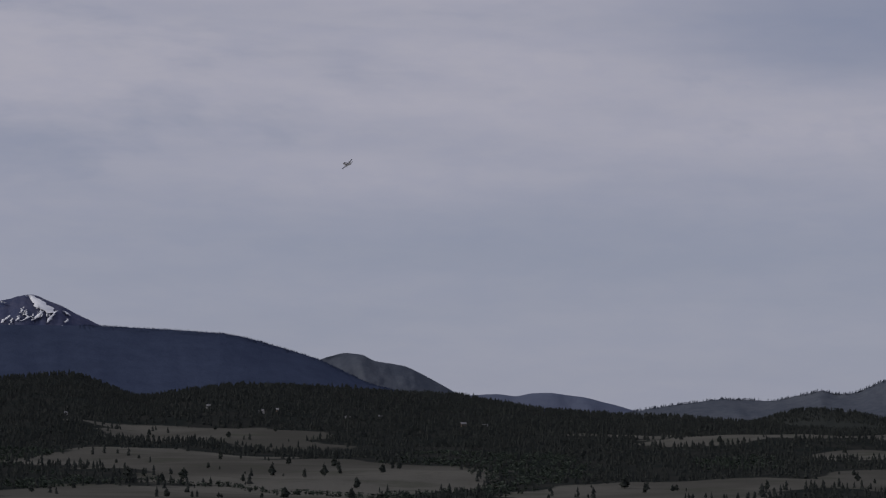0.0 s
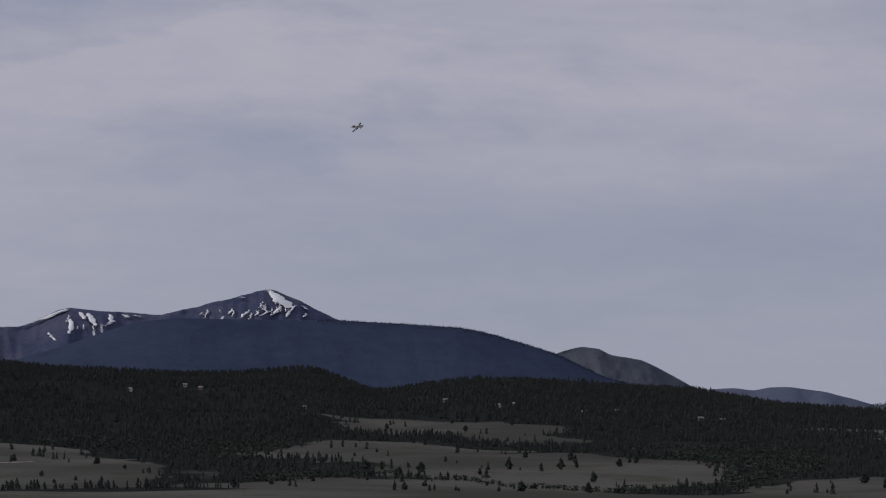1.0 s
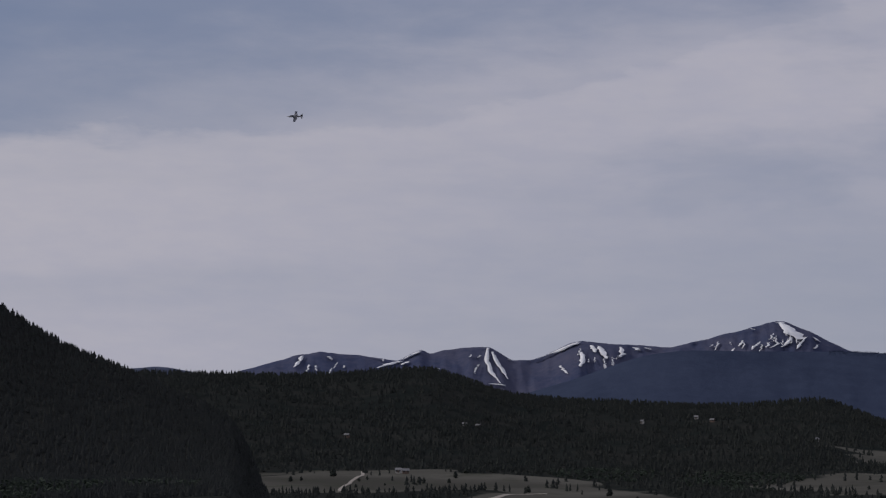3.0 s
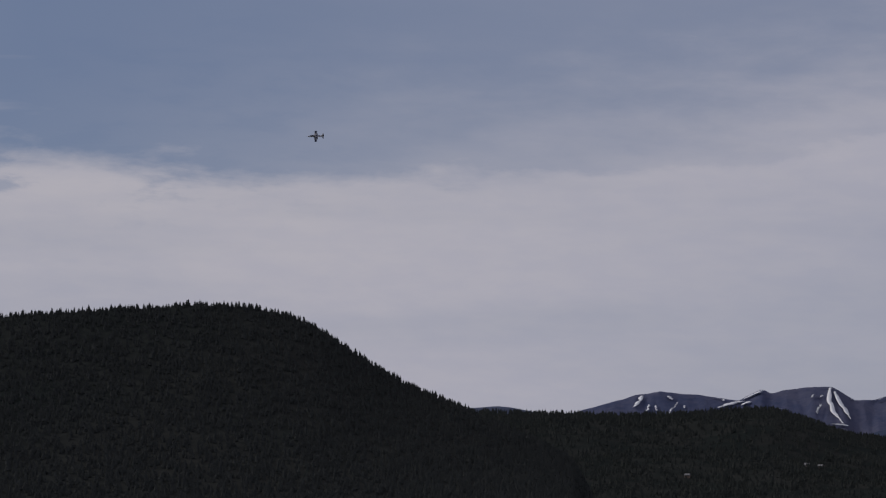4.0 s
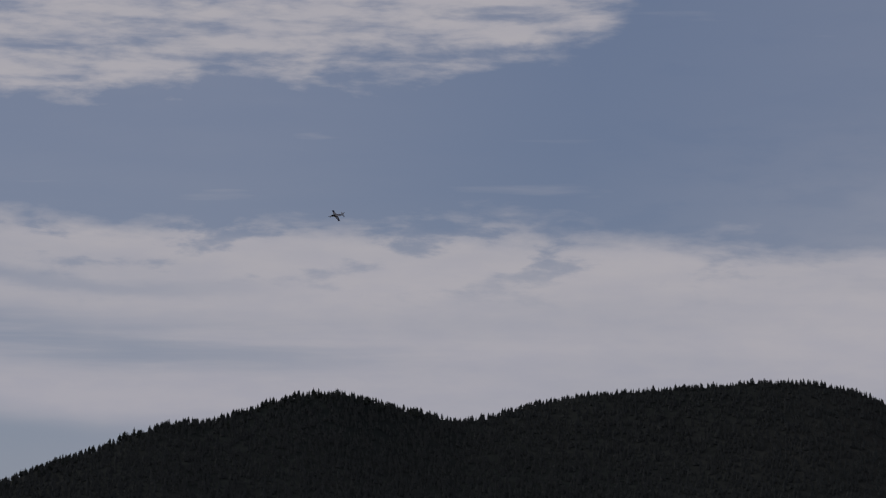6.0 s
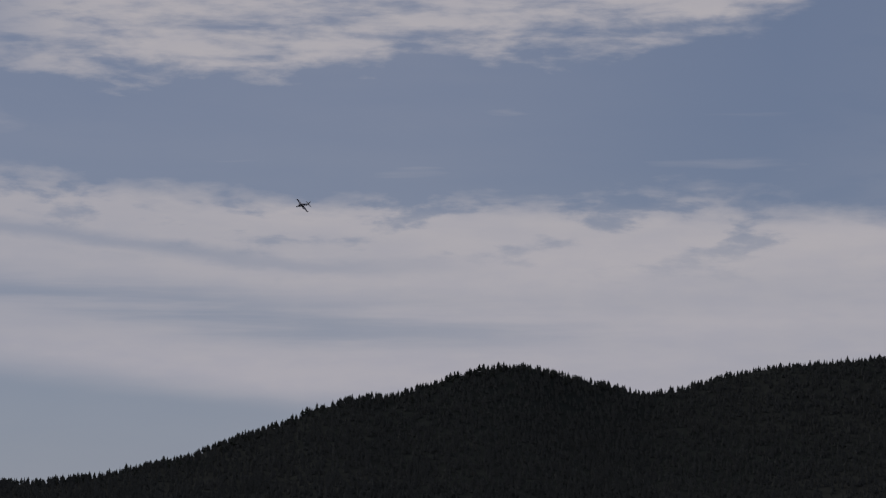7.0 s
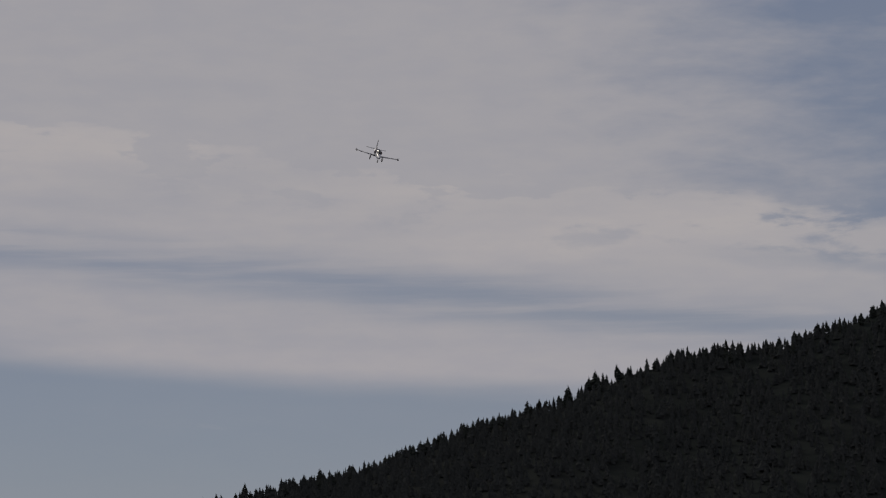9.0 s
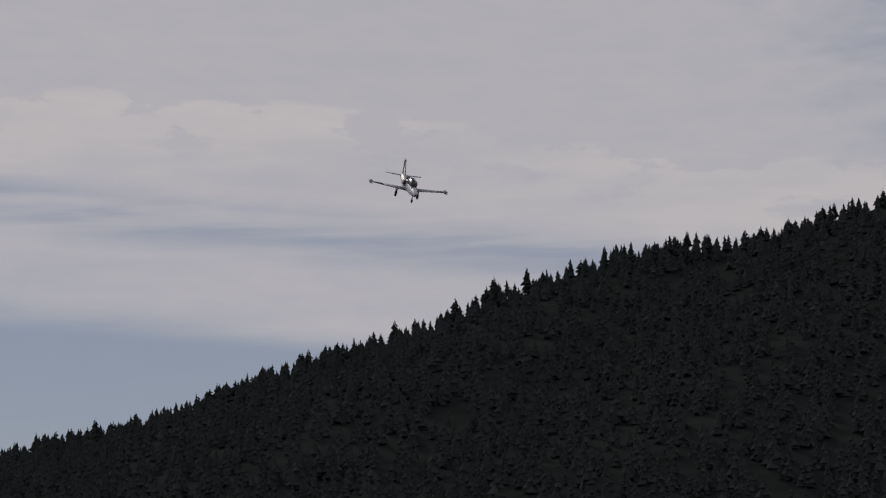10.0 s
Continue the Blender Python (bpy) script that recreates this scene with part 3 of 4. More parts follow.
def build_woods():
    rng = np.random.default_rng(5)
    firs = [spire(s, 4, 8, 0.19 + 0.018 * (s % 5)) for s in range(8)]
    pines = [spire(40 + s, 4, 7, 0.31) for s in range(4)]
    # the near hill
    full = [tufted(70 + s, 0.23 + 0.025 * (s % 5)) for s in range(12)]
    a, d = scatter(11, 70000, (20.3, 58), (1330 * HILL, 2400 * HILL), lambda a, d: (d < crest_range(a) + 1.5) * np.where(meadow(a, d / HILL) > 0.4, 0.04, 0.85) * np.where((a > 32) & (d < 86), 0.12, 1.0) * np.where((d / HILL < 1620) & (thicket(a, d / HILL) > 0.15), 0.2, 1.0))
    plant("near_hill_forest", full, a, d, rng.uniform(4.0, 6.6, len(a)) * (0.85 + 0.25 * rng.random(len(a))) * HILL, M_HILL, "dense dark conifer forest covering the near hill", 0.3 * HILL)
    # valley and middle ridge
    a, d = scatter(12, 52000, (-14, 24), (960, 2860), lambda a, d: (d < crest_range(a, False) + 40) * np.where(meadow(a, d) > 0.40, 0.0, 0.8) * np.where(thicket(a, d) > 0.15, 0.22, 1.0))
    tall = rng.uniform(3.2, 7.2, len(a)) * np.interp(d, [960, 1500, 2000], [0.62, 0.8, 1.0])
    plant("valley_forest", firs, a, d, tall, M_FOREST, "dark conifer woods over the valley and its far ridge")
    # open growth in and round the meadows
    a, d = scatter(13, 11000, (-13, 24), (980, 2000), lambda a, d: ((meadow(a, d) > 0.35) & (meadow(a, d) < 0.72)) * 0.4 + (meadow(a, d) >= 0.72) * np.clip(fbm(a * 1.4, d / 70, 41, 3) * 3 - 1.0, 0, 0.5))
    plant("meadow_edge_trees", firs + pines, a, d, rng.uniform(2.0, 5.5, len(a)), M_FOREST, "scattered young conifers along the meadow edges")
    # pale green leafy scrub
    tufts = [clump(s, 0.5) for s in range(5)]
    a, d = scatter(14, 28000, (-10, 23), (1040, 1800), lambda a, d: np.clip(thicket(a, d) * 3 + fbm(a * 0.9 + 5, d / 90, 21, 3) * 1.2, 0, 0.95) * (meadow(a, d) < 0.6))
    # a line of bushes along the dip between two meadows
    line = np.linspace(0.6, 9.0, 150) + rng.normal(0, 0.04, 150)
    a, d = np.concatenate([a, line]), np.concatenate([d, 1050 + 30 * (line - 2) + 8 * np.sin(line * 3) + rng.normal(0, 5, 150)])
    plant("aspen_scrub", tufts, a, d, rng.uniform(1.5, 3.2, len(a)), M_SCRUB, "pale green aspen scrub between the dark conifers")
    a, d = scatter(16, 9000, (20.6, 31), (1330 * HILL, 1640 * HILL), lambda a, d: np.clip(thicket(a, d / HILL) * 3 + fbm(a * 0.9 + 5, d / HILL / 90, 21, 3) * 1.2, 0, 0.95) * (meadow(a, d / HILL) < 0.6))
    plant("hill_foot_scrub", tufts, a, d, rng.uniform(2.2, 4.6, len(a)) * HILL, M_SCRUB, "pale green scrub at the foot of the wooded hill", 0.3 * HILL)
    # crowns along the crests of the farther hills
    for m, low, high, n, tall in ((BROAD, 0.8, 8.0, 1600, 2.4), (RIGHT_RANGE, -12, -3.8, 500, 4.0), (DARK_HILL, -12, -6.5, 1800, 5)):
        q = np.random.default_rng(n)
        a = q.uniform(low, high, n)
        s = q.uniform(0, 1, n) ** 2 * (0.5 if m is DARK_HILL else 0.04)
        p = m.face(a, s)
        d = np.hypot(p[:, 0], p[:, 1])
        # crowns on BROAD and RIGHT_RANGE carry the same painted haze as their slopes
        plant("far_forest", [spire(s2, 2, 6, 0.22) for s2 in range(3)], a, d, q.uniform(0.6, 1.3, n) * tall, M_BLUE_HAZE if m is BROAD else M_DOME_HAZE if m is not DARK_HILL else M_FOREST,
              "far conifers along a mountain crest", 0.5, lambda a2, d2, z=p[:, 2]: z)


build_woods()


# ---- helpers for things ----
def part(name, bm, mat, parent=None, label="", smooth=True):
    """Links a bmesh as one mesh object under a thing or a part."""
    bmesh.ops.recalc_face_normals(bm, faces=bm.faces)
    me = bpy.data.meshes.new(name)
    bm.to_mesh(me)
    bm.free()
    for p in me.polygons:
        p.use_smooth = smooth
    me.materials.append(mat)
    ob = new(name, me)
    if parent:
        ob.parent = parent
    if label:
        ob["label"] = label
    return ob


def loft(rings, close=True, cap=True):
    """A skin over rings of equally many points."""
    bm = bmesh.new()
    rows = [[bm.verts.new(p) for p in ring] for ring in rings]
    for a, b in zip(rows, rows[1:]):
        n = len(a)
        for i in range(n if close else n - 1):
            bm.faces.new((a[i], a[(i + 1) % n], b[(i + 1) % n], b[i]))
    if cap:
        bm.faces.new(rows[0]), bm.faces.new(rows[-1])
    return bm


def oval(y, z, wide, tall, n=16, x=0.0, power=1.0):
    pts = []
    for i in range(n):
        a = 2 * math.pi * i / n
        c, s = math.cos(a), math.sin(a)
        pts.append((x + wide * math.copysign(abs(c) ** power, c), y, z + tall * math.copysign(abs(s) ** power, s)))
    return pts


def foil(x, y0, y1, z, thick, n=8):
    """A wing section from leading edge y0 back to y1."""
    top, low = [], []
    for i in range(n + 1):
        u = i / n
        h = thick * (1.35 * math.sqrt(u) * (1 - u) + 0.03) * (y0 - y1)
        top.append((x, y0 + (y1 - y0) * u, z + h))
        low.append((x, y0 + (y1 - y0) * u, z - h * 0.7))
    return top + low[::-1]


def wedge(points, thick):
    """A thin upright plate through points (y, z), thinner at its rim."""
    rings = []
    cy, cz = sum(p[0] for p in points) / len(points), sum(p[1] for p in points) / len(points)
    for x, k in ((-thick / 6, 1.0), (-thick / 2, 0.86), (thick / 2, 0.86), (thick / 6, 1.0)):
        rings.append([(x, cy + (y - cy) * k, cz + (z - cz) * k) for y, z in points])
    return loft(rings)


# ---- single trees ----
def pine(seed, tall, slim):
    """One conifer: a bare tapered trunk and a crown of many small drooping sprays in uneven whorls."""
    rng = random.Random(seed)
    tree = tagged(new("conifer_tree"), "dark green conifer standing on the wooded ridge", "tree", "ridge trees")
    trunk = loft([[(q * math.cos(a), q * math.sin(a), z) for a in (0, 1.05, 2.09, 3.14, 4.19, 5.24)] for z, q in ((-0.6, 0.16), (tall * 0.4, 0.1), (tall * 0.97, 0.02))])
    part("trunk", trunk, M_BARK, tree, "brown bark")
    bm = bmesh.new()
    whorls = 13
    for k in range(whorls):
        u = k / (whorls - 1)
        z = tall * (0.14 + 0.84 * u)
        reach = tall * slim * (1 - u ** 2.3) * (0.78 + 0.22 * min(1.0, u * 4)) * rng.uniform(0.75, 1.15) + 0.12
        for i in range(6 if u < 0.8 else 4):
            if rng.random() < 0.12:
                continue
            a = rng.uniform(0, 6.283)
            q, w, drop = reach * rng.uniform(0.6, 1.1), reach * rng.uniform(0.25, 0.45), reach * rng.uniform(0.0, 0.35)
            c, s = math.cos(a), math.sin(a)
            p = [(0, 0, z + 0.25), (q * 0.6 * c - w * s, q * 0.6 * s + w * c, z - drop * 0.4), (q * c, q * s, z - drop), (q * 0.6 * c + w * s, q * 0.6 * s - w * c, z - drop * 0.5),
                 (q * 0.55 * c, q * 0.55 * s, z + reach * 0.28), (q * 0.5 * c, q * 0.5 * s, z - reach * 0.3)]
            v = [bm.verts.new(x) for x in p]
            for f in ((0, 1, 4), (1, 2, 4), (2, 3, 4), (3, 0, 4), (1, 0, 5), (2, 1, 5), (3, 2, 5), (0, 3, 5)):
                bm.faces.new([v[j] for j in f])
    part("crown", bm, M_TREE, tree, "dark needled crown", False)
    return tree


def build_trees():
    rng = random.Random(17)
    kinds = [pine(60 + k, 6.0, (0.25, 0.29, 0.33, 0.27, 0.36, 0.31)[k]) for k in range(6)]
    bushy = [pine(80 + k, 6.0, 0.34 + 0.05 * k) for k in range(3)]
    spots = []
    az = 36.8
    while az < 53.5:
        r = float(crest_range(az)) - rng.uniform(-4, 26) * HILL
        spots.append((az, r, (rng.uniform(0.8, 1.15) if rng.random() < 0.85 else rng.uniform(1.15, 1.4)) * HILL))
        az += rng.uniform(0.04, 0.16)
    ridge = len(spots)
    for b, e, k in ((3.76, -1.63, 1.1), (2.62, -1.63, 1.0), (3.05, -1.66, 0.7), (6.9, -1.70, 1.0), (6.17, -1.74, 0.7), (5.7, -1.7, 0.9), (4.4, -1.74, 0.6), (2.3, -1.5, 0.8), (1.9, -1.9, 0.8),
                    (9.0, -1.95, 0.5), (-4.0, -1.9, 1.0), (14.6, -1.42, 0.6), (12.2, -1.6, 0.4), (17.0, -1.2, 0.6), (16.2, -1.1, 0.7), (19.6, -1.15, 0.5), (18.4, -1.3, 0.35)):
        spots.append((b, ground_at(b, e), k * 1.1))
    for b, d, wide, deep, lean in MEADOWS:
        for _ in range(int(3 + wide * deep / 60)):
            if b < 21:
                spots.append((b + rng.uniform(-0.85, 0.85) * wide, d + rng.uniform(-0.7, 0.7) * deep, rng.choice((0.3, 0.4, 0.5, 0.6, 0.8))))
    for n, (b, r, k) in enumerate(spots):
        kind = kinds[rng.randrange(6)] if n < ridge else bushy[rng.randrange(3)]
        where = Matrix.Translation(spot(b, r)) @ pose(0, 0, 0, 0, 0, rng.uniform(0, 360)) @ Matrix.Scale(k, 4)
        tree = copy_thing(kind, where)
        if n >= ridge:
            tagged(tree, "dark conifer standing alone in the pale meadow", group="meadow trees")
    for kind, (b, _) in zip(kinds, ((37.1, 0), (39.0, 0), (42.2, 0), (44.1, 0), (46.4, 0), (48.2, 0))):
        kind.matrix_basis = Matrix.Translation(spot(b, float(crest_range(b)) - 12 * HILL)) @ Matrix.Scale(HILL, 4)
    for kind, (b, r) in zip(bushy, ((4.9, 1420), (2.4, 1330), (18.9, 1500))):
        kind.matrix_basis = Matrix.Translation(spot(b, r))
        tagged(kind, "dark bushy conifer standing alone in the pale meadow", group="meadow trees")


build_trees()

# ---- farm houses and the track ----
M_WALL = plain("pale_house_wall", (0.50, 0.47, 0.42), 0.8)
M_WALL_DARK = plain("brown_log_wall", (0.18, 0.13, 0.10), 0.8)
M_ROOF = plain("pale_metal_roof", (0.20, 0.20, 0.205), 0.7, 0.1)
M_PANE = plain("dark_window_glass", (0.03, 0.035, 0.04), 0.1)


def box(x0, x1, y0, y1, z0, z1):
    return loft([[(x0, y0, z), (x1, y0, z), (x1, y1, z), (x0, y1, z)] for z in (z0, z1)])


def house(wide, deep, tall, wall, label):
    """A small gabled house facing -y."""
    home = tagged(new("house"), label, "house", "valley houses")
    w, d = wide / 2, deep / 2
    bm = loft([[(x, -d, -1.5), (x, d, -1.5), (x, d, tall), (x, 0, tall + d * 0.7), (x, -d, tall)] for x in (-w, w)])
    part("wall", bm, wall, home, smooth=False)
    for s in (-1, 1):
        e = d + 0.35
        bm = loft([[(x, 0, tall + d * 0.7 + 0.05), (x, s * e, tall - 0.2), (x, s * e, tall - 0.02), (x, 0, tall + d * 0.7 + 0.25)] for x in (-w - 0.3, w + 0.3)])
        part("roof", bm, M_ROOF, home, "pale metal roof slope", False)
    for x in (-w * 0.55, w * 0.55):
        part("window", box(x - 0.5, x + 0.5, -d - 0.04, -d + 0.03, tall * 0.4, tall * 0.8), M_PANE, home, "dark window pane", False)
    part("door", box(-0.45, 0.45, -d - 0.05, -d + 0.03, 0, min(2.0, tall * 0.85)), M_WALL_DARK, home, "brown door", False)
    return home


def build_houses():
    white = house(3.6, 2.9, 1.7, M_WALL, "small pale house with a light metal roof among trees")
    brown = house(3.8, 2.9, 1.7, M_WALL_DARK, "small brown house with a light metal roof among trees")
    rng = random.Random(4)
    first = {}
    for b, e, kind in ((10.9, 0.20, white), (10.55, 0.14, brown), (5.16, -0.14, white), (4.0, -0.25, white), (3.65, -0.23, brown), (2.1, -0.40, white), (1.4, -0.38, brown), (-0.93, -0.58, white),
                       (-0.45, -0.55, brown), (17.45, -0.98, white), (17.3, -1.0, brown), (16.0, 0.05, white), (15.7, 0.02, brown), (12.1, 0.1, white), (18.6, -0.2, brown), (8.3, -0.3, white)):
        r = ground_at(b, e)
        where = Matrix.Translation(spot(b, r, 0.4)) @ pose(0, 0, 0, 0, 0, b + rng.uniform(-35, 35))
        if kind not in first:
            first[kind] = kind.matrix_basis = where
        else:
            copy_thing(kind, where)


build_houses()


def build_track(line, half, label):
    """A farm track over the ground; line: (bearing, distance) stations."""
    b, d = np.array(line, float).T
    rows = []
    for u in np.linspace(0, len(line) - 1, 40):
        az, r = float(np.interp(u, range(len(b)), b)), float(np.interp(u, range(len(d)), d))
        az += 0.03 * math.sin(u * 5)
        rows.append([spot(az + math.degrees(s * half / r), r + s * half, 0.2 if abs(s) > 0.9 else 0.28) for s in (-1.0, -0.4, 0.4, 1.0)])
    tagged(part("road", loft(rows, False, False), M_TRACK), label, "road", kind="structure")


build_track([(18.75, 1340), (18.6, 1430), (18.3, 1500), (18.2, 1610)], 1.0, "pale gravel farm track climbing the meadow")
build_track([(16.6, 1215), (16.0, 1228), (15.4, 1246), (15.0, 1275), (14.2, 1290)], 1.6, "pale gravel farm lane along the meadow edge")

# ---- the jet ----
M_WHITE = plain("white_aircraft_paint", (0.66, 0.66, 0.68), 0.4, 0.0, 0.06)
M_GREY = plain("grey_aircraft_paint", (0.10, 0.105, 0.12), 0.75, 0.0, 0.1)
M_PALE = plain("grey_aircraft_paint", (0.24, 0.245, 0.265), 0.7, 0.0, 0.08)
M_NAVY = plain("navy_aircraft_paint", (0.022, 0.026, 0.06), 0.7, 0.0, 0.15)
M_RED = plain("dull_red_paint", (0.10, 0.04, 0.04), 0.6)
M_RUBBER = plain("tyre_rubber", (0.03, 0.03, 0.03), 0.9)
M_STEEL = plain("gear_steel", (0.28, 0.28, 0.29), 0.4, 0.6)
M_SOOT = plain("sooty_metal", (0.06, 0.055, 0.05), 0.6, 0.5)
M_CANOPY = plain("smoked_canopy", (0.015, 0.018, 0.022), 0.22)
M_LAMP = material("landing_lamp_glass", 0.2)[0]
M_LAMP.node_tree.nodes["Principled BSDF"].inputs["Emission Color"].default_value = (1, 0.96, 0.88, 1)
M_LAMP.node_tree.nodes["Principled BSDF"].inputs["Emission Strength"].default_value = 0.45


MODEL = 0.1


def build_jet():
    """A two-seat jet trainer, nose to +y, 12 units long and 9.5 across its wing-tip tanks, wheels down; a flying model at a tenth."""
    jet = tagged(new("jet_airplane"), "white jet trainer airplane with navy wing tips, wheels lowered", "airplane")
    body = [(6.05, -0.28, 0.04, 0.04), (5.85, -0.26, 0.16, 0.15), (5.3, -0.2, 0.3, 0.32), (4.4, -0.1, 0.42, 0.5), (3.2, 0.0, 0.5, 0.66), (1.8, 0.05, 0.54, 0.72),
            (0.4, 0.08, 0.62, 0.76), (-1.2, 0.12, 0.64, 0.72), (-2.6, 0.18, 0.58, 0.62), (-3.9, 0.25, 0.47, 0.5), (-4.9, 0.3, 0.38, 0.4), (-5.4, 0.3, 0.33, 0.34)]
    fuselage = part("fuselage", loft([oval(y, z, w, h, 20) for y, z, w, h in body]), M_WHITE, jet, "white fuselage")
    part("exhaust_pipe", loft([oval(-5.35, 0.3, 0.3, 0.3), oval(-5.75, 0.3, 0.27, 0.27)]), M_SOOT, fuselage, "sooty metal exhaust")
    part("nose_cone", loft([oval(6.16, -0.28, 0.015, 0.015), oval(6.06, -0.28, 0.07, 0.07), oval(5.84, -0.26, 0.168, 0.158)]), M_NAVY, fuselage, "dark nose tip")
    glass = [(4.3, 0.22, 0.05, 0.1), (3.8, 0.42, 0.32, 0.3), (3.0, 0.6, 0.42, 0.5), (2.0, 0.68, 0.45, 0.56), (1.0, 0.66, 0.43, 0.5), (0.3, 0.58, 0.34, 0.36), (-0.4, 0.55, 0.12, 0.2)]
    canopy = part("canopy", loft([oval(y, z, w, h, 16) for y, z, w, h in glass]), M_CANOPY, jet, "dark glazed two-seat canopy")
    for y, z, w, h in ((3.55, 0.49, 0.37, 0.39), (1.85, 0.68, 0.455, 0.565)):
        part("canopy_frame", loft([oval(y + 0.03, z, w, h + 0.015, 16), oval(y - 0.03, z + 0.01, w + 0.01, h + 0.02, 16)]), M_GREY, canopy, "grey canopy arch")
    part("spine", loft([oval(0.4, 0.72, 0.36, 0.2, 12), oval(-1.0, 0.72, 0.4, 0.24, 12), oval(-3.0, 0.66, 0.3, 0.2, 12), oval(-4.6, 0.6, 0.14, 0.12, 12)]), M_NAVY, fuselage, "navy spine behind the canopy")
    part("nose_deck", loft([oval(4.9, 0.1, 0.1, 0.1, 12), oval(4.6, 0.15, 0.26, 0.13, 12), oval(4.2, 0.24, 0.34, 0.2, 12), oval(3.7, 0.36, 0.34, 0.26, 12)]), M_NAVY, fuselage, "navy anti-glare nose deck")
    for side in (-1, 1):
        duct = part("air_intake", loft([oval(0.95, 0.42, 0.26, 0.38, 14, side * 0.62), oval(-0.2, 0.4, 0.3, 0.42, 14, side * 0.6), oval(-2.2, 0.34, 0.26, 0.36, 14, side * 0.46), oval(-3.6, 0.3, 0.1, 0.2, 14, side * 0.36)]),
                    M_WHITE, jet, "white side air intake")
        part("intake_mouth", loft([oval(0.99, 0.42, 0.2, 0.31, 14, side * 0.63), oval(0.9, 0.42, 0.21, 0.32, 14, side * 0.63)]), M_RED, duct, "dull red intake mouth")
        inner = [foil(side * 0.4, 1.25, -1.55, -0.42, 0.10), foil(side * 1.6, 1.02, -1.33, -0.34, 0.095), foil(side * 3.1, 0.74, -1.02, -0.23, 0.088)]
        wing = part("wing", loft(inner), M_PALE, jet, "grey tapered wing")
        part("outer_panel", loft([foil(side * 3.1, 0.75, -1.03, -0.23, 0.09), foil(side * 4.35, 0.5, -0.75, -0.14, 0.085)]), M_NAVY, wing, "navy outer wing panel")
        part("flap", loft([foil(side * 0.75, -1.3, -1.85, -0.52, 0.05), foil(side * 2.5, -1.05, -1.5, -0.38, 0.05)]), M_GREY, wing, "lowered landing flap")
        tank = part("tip_tank", loft([oval(y, -0.13, w, w, 12, side * 4.5) for y, w in ((1.05, 0.05), (0.85, 0.13), (0.4, 0.2), (-0.3, 0.21), (-0.9, 0.14), (-1.3, 0.03))]), M_NAVY, wing, "navy wing-tip tank")
        part("landing_lamp", loft([oval(1.1, -0.13, 0.04, 0.04, 10, side * 4.5), oval(1.04, -0.13, 0.055, 0.055, 10, side * 4.5)]), M_LAMP, wing, "lit landing lamp on the tank")
        part("tailplane", loft([foil(side * 0.1, -4.55, -5.75, 0.5, 0.1), foil(side * 2.2, -5.0, -5.75, 0.56, 0.09)]), M_PALE, jet, "grey tailplane half")
        leg = part("main_gear", loft([oval(0, 0, 0.075, 0.075, 10), oval(-0.72, 0, 0.06, 0.06, 10)]), M_STEEL, jet, "steel main landing leg")
        leg.matrix_local = pose(side * 1.22, -0.35, -0.45, 90, 0, 0)
        wheel = part("wheel", loft([[(x, q * math.cos(a * math.pi / 9), q * math.sin(a * math.pi / 9)) for a in range(18)] for x, q in ((-0.11, 0.2), (-0.1, 0.29), (0, 0.33), (0.1, 0.29), (0.11, 0.2))]), M_RUBBER, leg, "black tyre")
        wheel.location = (side * 0.1, -0.74, 0)
        part("gear_door", loft([[(side * 0.12, -0.15, -0.3), (side * 0.15, -0.15, -0.3), (side * 0.15, -0.15, 0.3), (side * 0.12, -0.15, 0.3)],
                                [(side * 0.16, -0.6, -0.22), (side * 0.19, -0.6, -0.22), (side * 0.19, -0.6, 0.22), (side * 0.16, -0.6, 0.22)]]), M_NAVY, leg, "dark gear door", False)
    fin = part("fin", wedge([(-3.5, 0.55), (-4.8, 2.2), (-4.95, 2.5), (-5.5, 2.55), (-5.6, 0.5)], 0.11), M_WHITE, jet, "tall white fin")
    part("rudder", wedge([(-5.6, 0.5), (-5.52, 2.55), (-5.85, 2.5), (-6.0, 0.55)], 0.08), M_GREY, fin, "grey rudder")
    nose_leg = part("nose_gear", loft([oval(0, 0, 0.06, 0.06, 10), oval(-0.62, 0, 0.05, 0.05, 10)]), M_STEEL, jet, "steel nose landing leg")
    nose_leg.matrix_local = pose(0, 4.0, -0.55, 90, 0, 0)
    wheel = part("wheel", loft([[(x, q * math.cos(a * math.pi / 9), q * math.sin(a * math.pi / 9)) for a in range(18)] for x, q in ((-0.09, 0.15), (-0.08, 0.22), (0, 0.25), (0.08, 0.22), (0.09, 0.15))]), M_RUBBER, nose_leg, "black tyre")
    wheel.location = (0, -0.65, 0)
    return jet


jet = build_jet()
jet.scale = (MODEL, MODEL, MODEL)


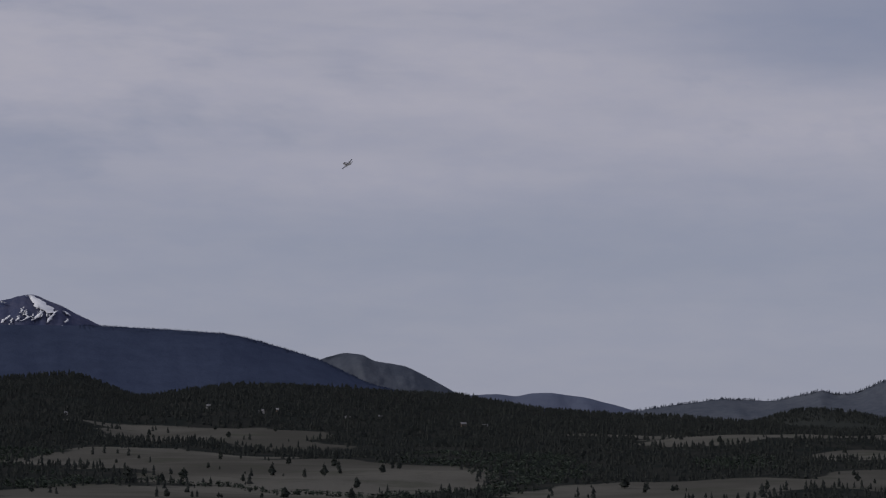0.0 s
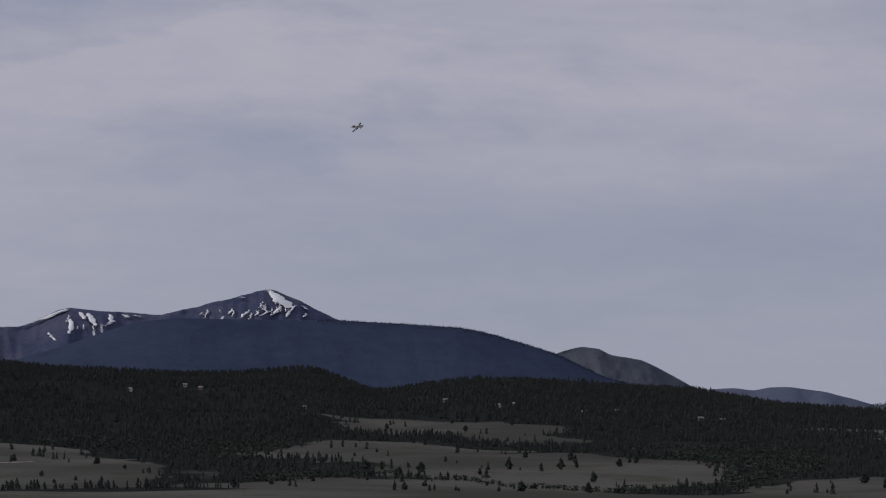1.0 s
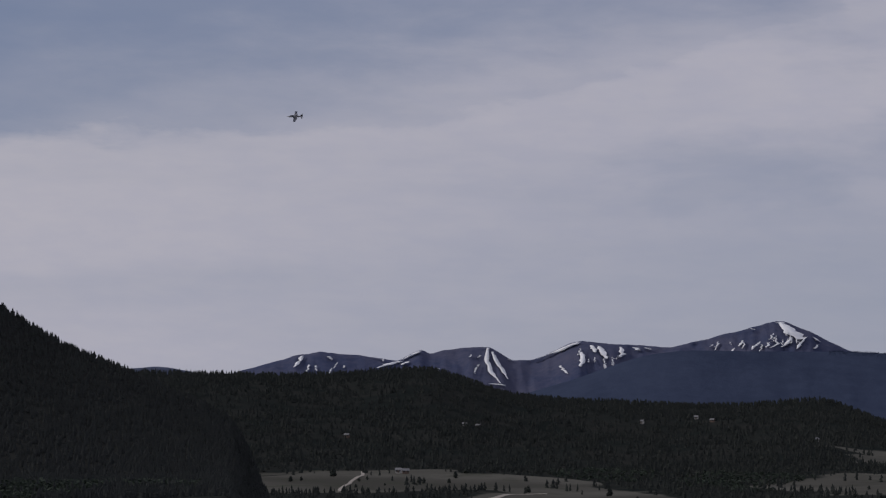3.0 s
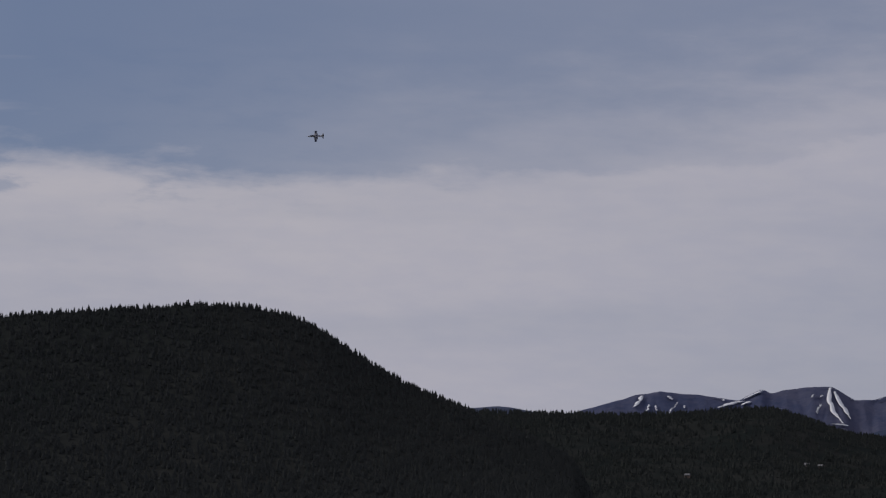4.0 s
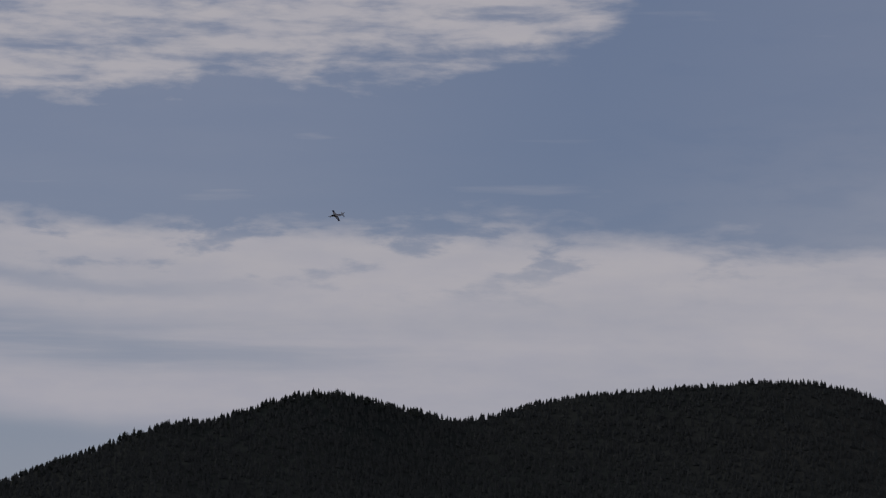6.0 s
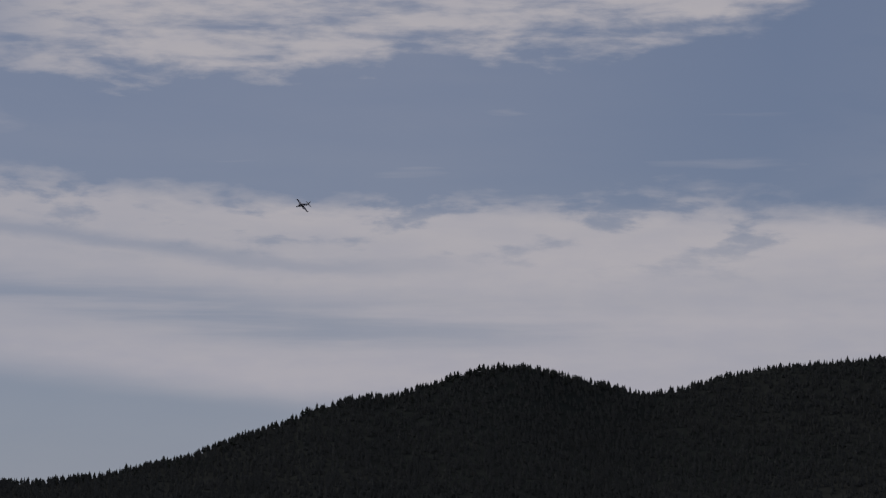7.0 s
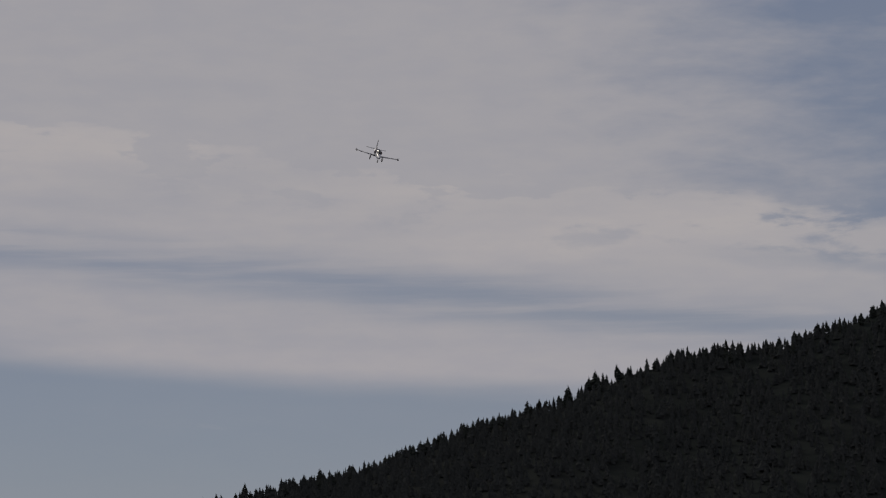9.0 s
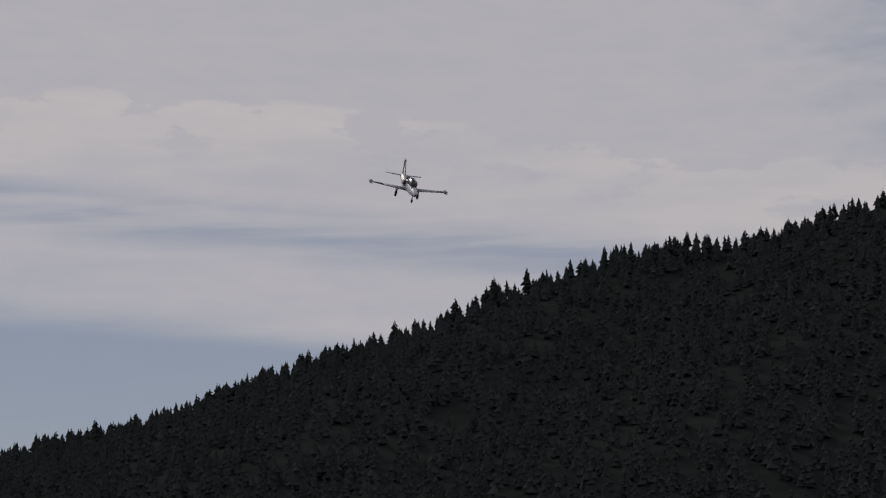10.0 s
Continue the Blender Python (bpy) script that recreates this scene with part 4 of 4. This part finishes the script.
def motions():
    """The jet's flight: time, place across and down the picture plane of the gaze (shares of its half width), distance, heading, climb and bank."""
    half = math.tan(radians(19.42 / 2))
    flight = [
        # t, across, up, distance, heading (0: to the left, 90: towards the stand), climb, left bank
        (0.0, -0.2168, 0.1920, 1712, -58.0, 4.0, 43.0),
        (0.3, -0.1186, 0.2168, 1726, -53.2, 4.0, 42.4),
        (0.5, -0.0816, 0.2321, 1735, -50.0, 4.0, 42.0),
        (0.7, -0.1071, 0.2526, 1741, -46.8, 4.0, 42.0),
        (1.0, -0.1949, 0.2753, 1752, -42.0, 4.0, 42.0),
        (1.2, -0.2066, 0.2742, 1765, -38.8, 3.6, 43.6),
        (1.5, -0.1480, 0.2704, 1790, -34.0, 3.0, 46.0),
        (1.8, -0.1543, 0.2691, 1819, -29.2, 2.4, 48.4),
        (2.0, -0.1758, 0.2708, 1834, -26.0, 2.0, 50.0),
        (2.2, -0.1932, 0.2698, 1845, -22.0, 2.0, 52.0),
        (3.3, -0.3654, 0.3210, 1874, -6.0, 2.0, 56.0),
        (3.5, -0.3607, 0.3260, 1880, -2.5, 2.0, 57.0),
        (4.0, -0.2876, 0.2545, 1849, 4.0, 1.0, 58.0),
        (4.2, -0.2577, 0.2066, 1829, 6.8, 0.6, 58.0),
        (4.5, -0.2125, 0.1542, 1804, 11.0, 0.0, 58.0),
        (4.8, -0.1684, 0.1110, 1793, 17.6, -1.2, 56.2),
        (5.0, -0.1856, 0.0938, 1784, 22.0, -2.0, 55.0),
        (5.5, -0.2628, 0.0769, 1751, 36.0, -4.0, 50.0),
        (5.7, -0.2615, 0.0708, 1740, 38.0, -4.0, 50.0),
        (6.8, -0.3310, 0.0918, 1460, 56.0, -5.0, 48.0),
        (7.0, -0.3173, 0.0985, 1394, 59.7, -5.0, 47.0),
        (7.2, -0.2577, 0.1199, 1307, 65.4, -4.2, 47.0),
        (7.5, -0.2009, 0.1560, 1157, 74.0, -3.0, 47.0),
        (7.8, -0.2768, 0.1505, 1017, 80.0, -2.4, 43.0),
        (8.0, -0.2122, 0.1209, 926, 83.8, -2.0, 40.0),
        (8.2, -0.1033, 0.1543, 840, 87.0, -2.8, 36.5),
        (8.5, -0.0777, 0.2210, 717, 91.6, -4.6, 32.0),
        (8.7, -0.1186, 0.2334, 648, 93.0, -6.0, 25.0),
        (9.0, -0.1481, 0.2143, 548, 95.8, -8.5, 13.8),
        (9.2, -0.1696, 0.2296, 480, 96.5, -10.8, 11.5),
        (9.5, -0.3112, 0.2411, 395, 98.0, -13.5, 8.5),
        (9.7, -0.2143, 0.2181, 355, 98.4, -12.2, 8.4),
        (10.0, -0.0776, 0.1426, 306, 99.0, -10.0, 8.4)
    ]
    rows = []
    for t, across, up, far, heading, climb, bank in flight:
        h, c, b = radians(heading), radians(climb), radians(bank)
        ahead = Vector((-math.cos(h) * math.cos(c), math.sin(c), math.sin(h) * math.cos(c)))
        level = Vector((0, 1, 0)).cross(ahead).normalized()
        left = level * math.cos(b) - ahead.cross(level) * math.sin(b)
        over = ahead.cross(left)
        turn = Matrix((-left, ahead, over)).transposed().to_4x4()
        rows.append((t, STAND[t] @ Matrix.Translation(Vector((across * half, up * half, -1)) * far * MODEL) @ turn))
    walk(jet, rows)


motions()
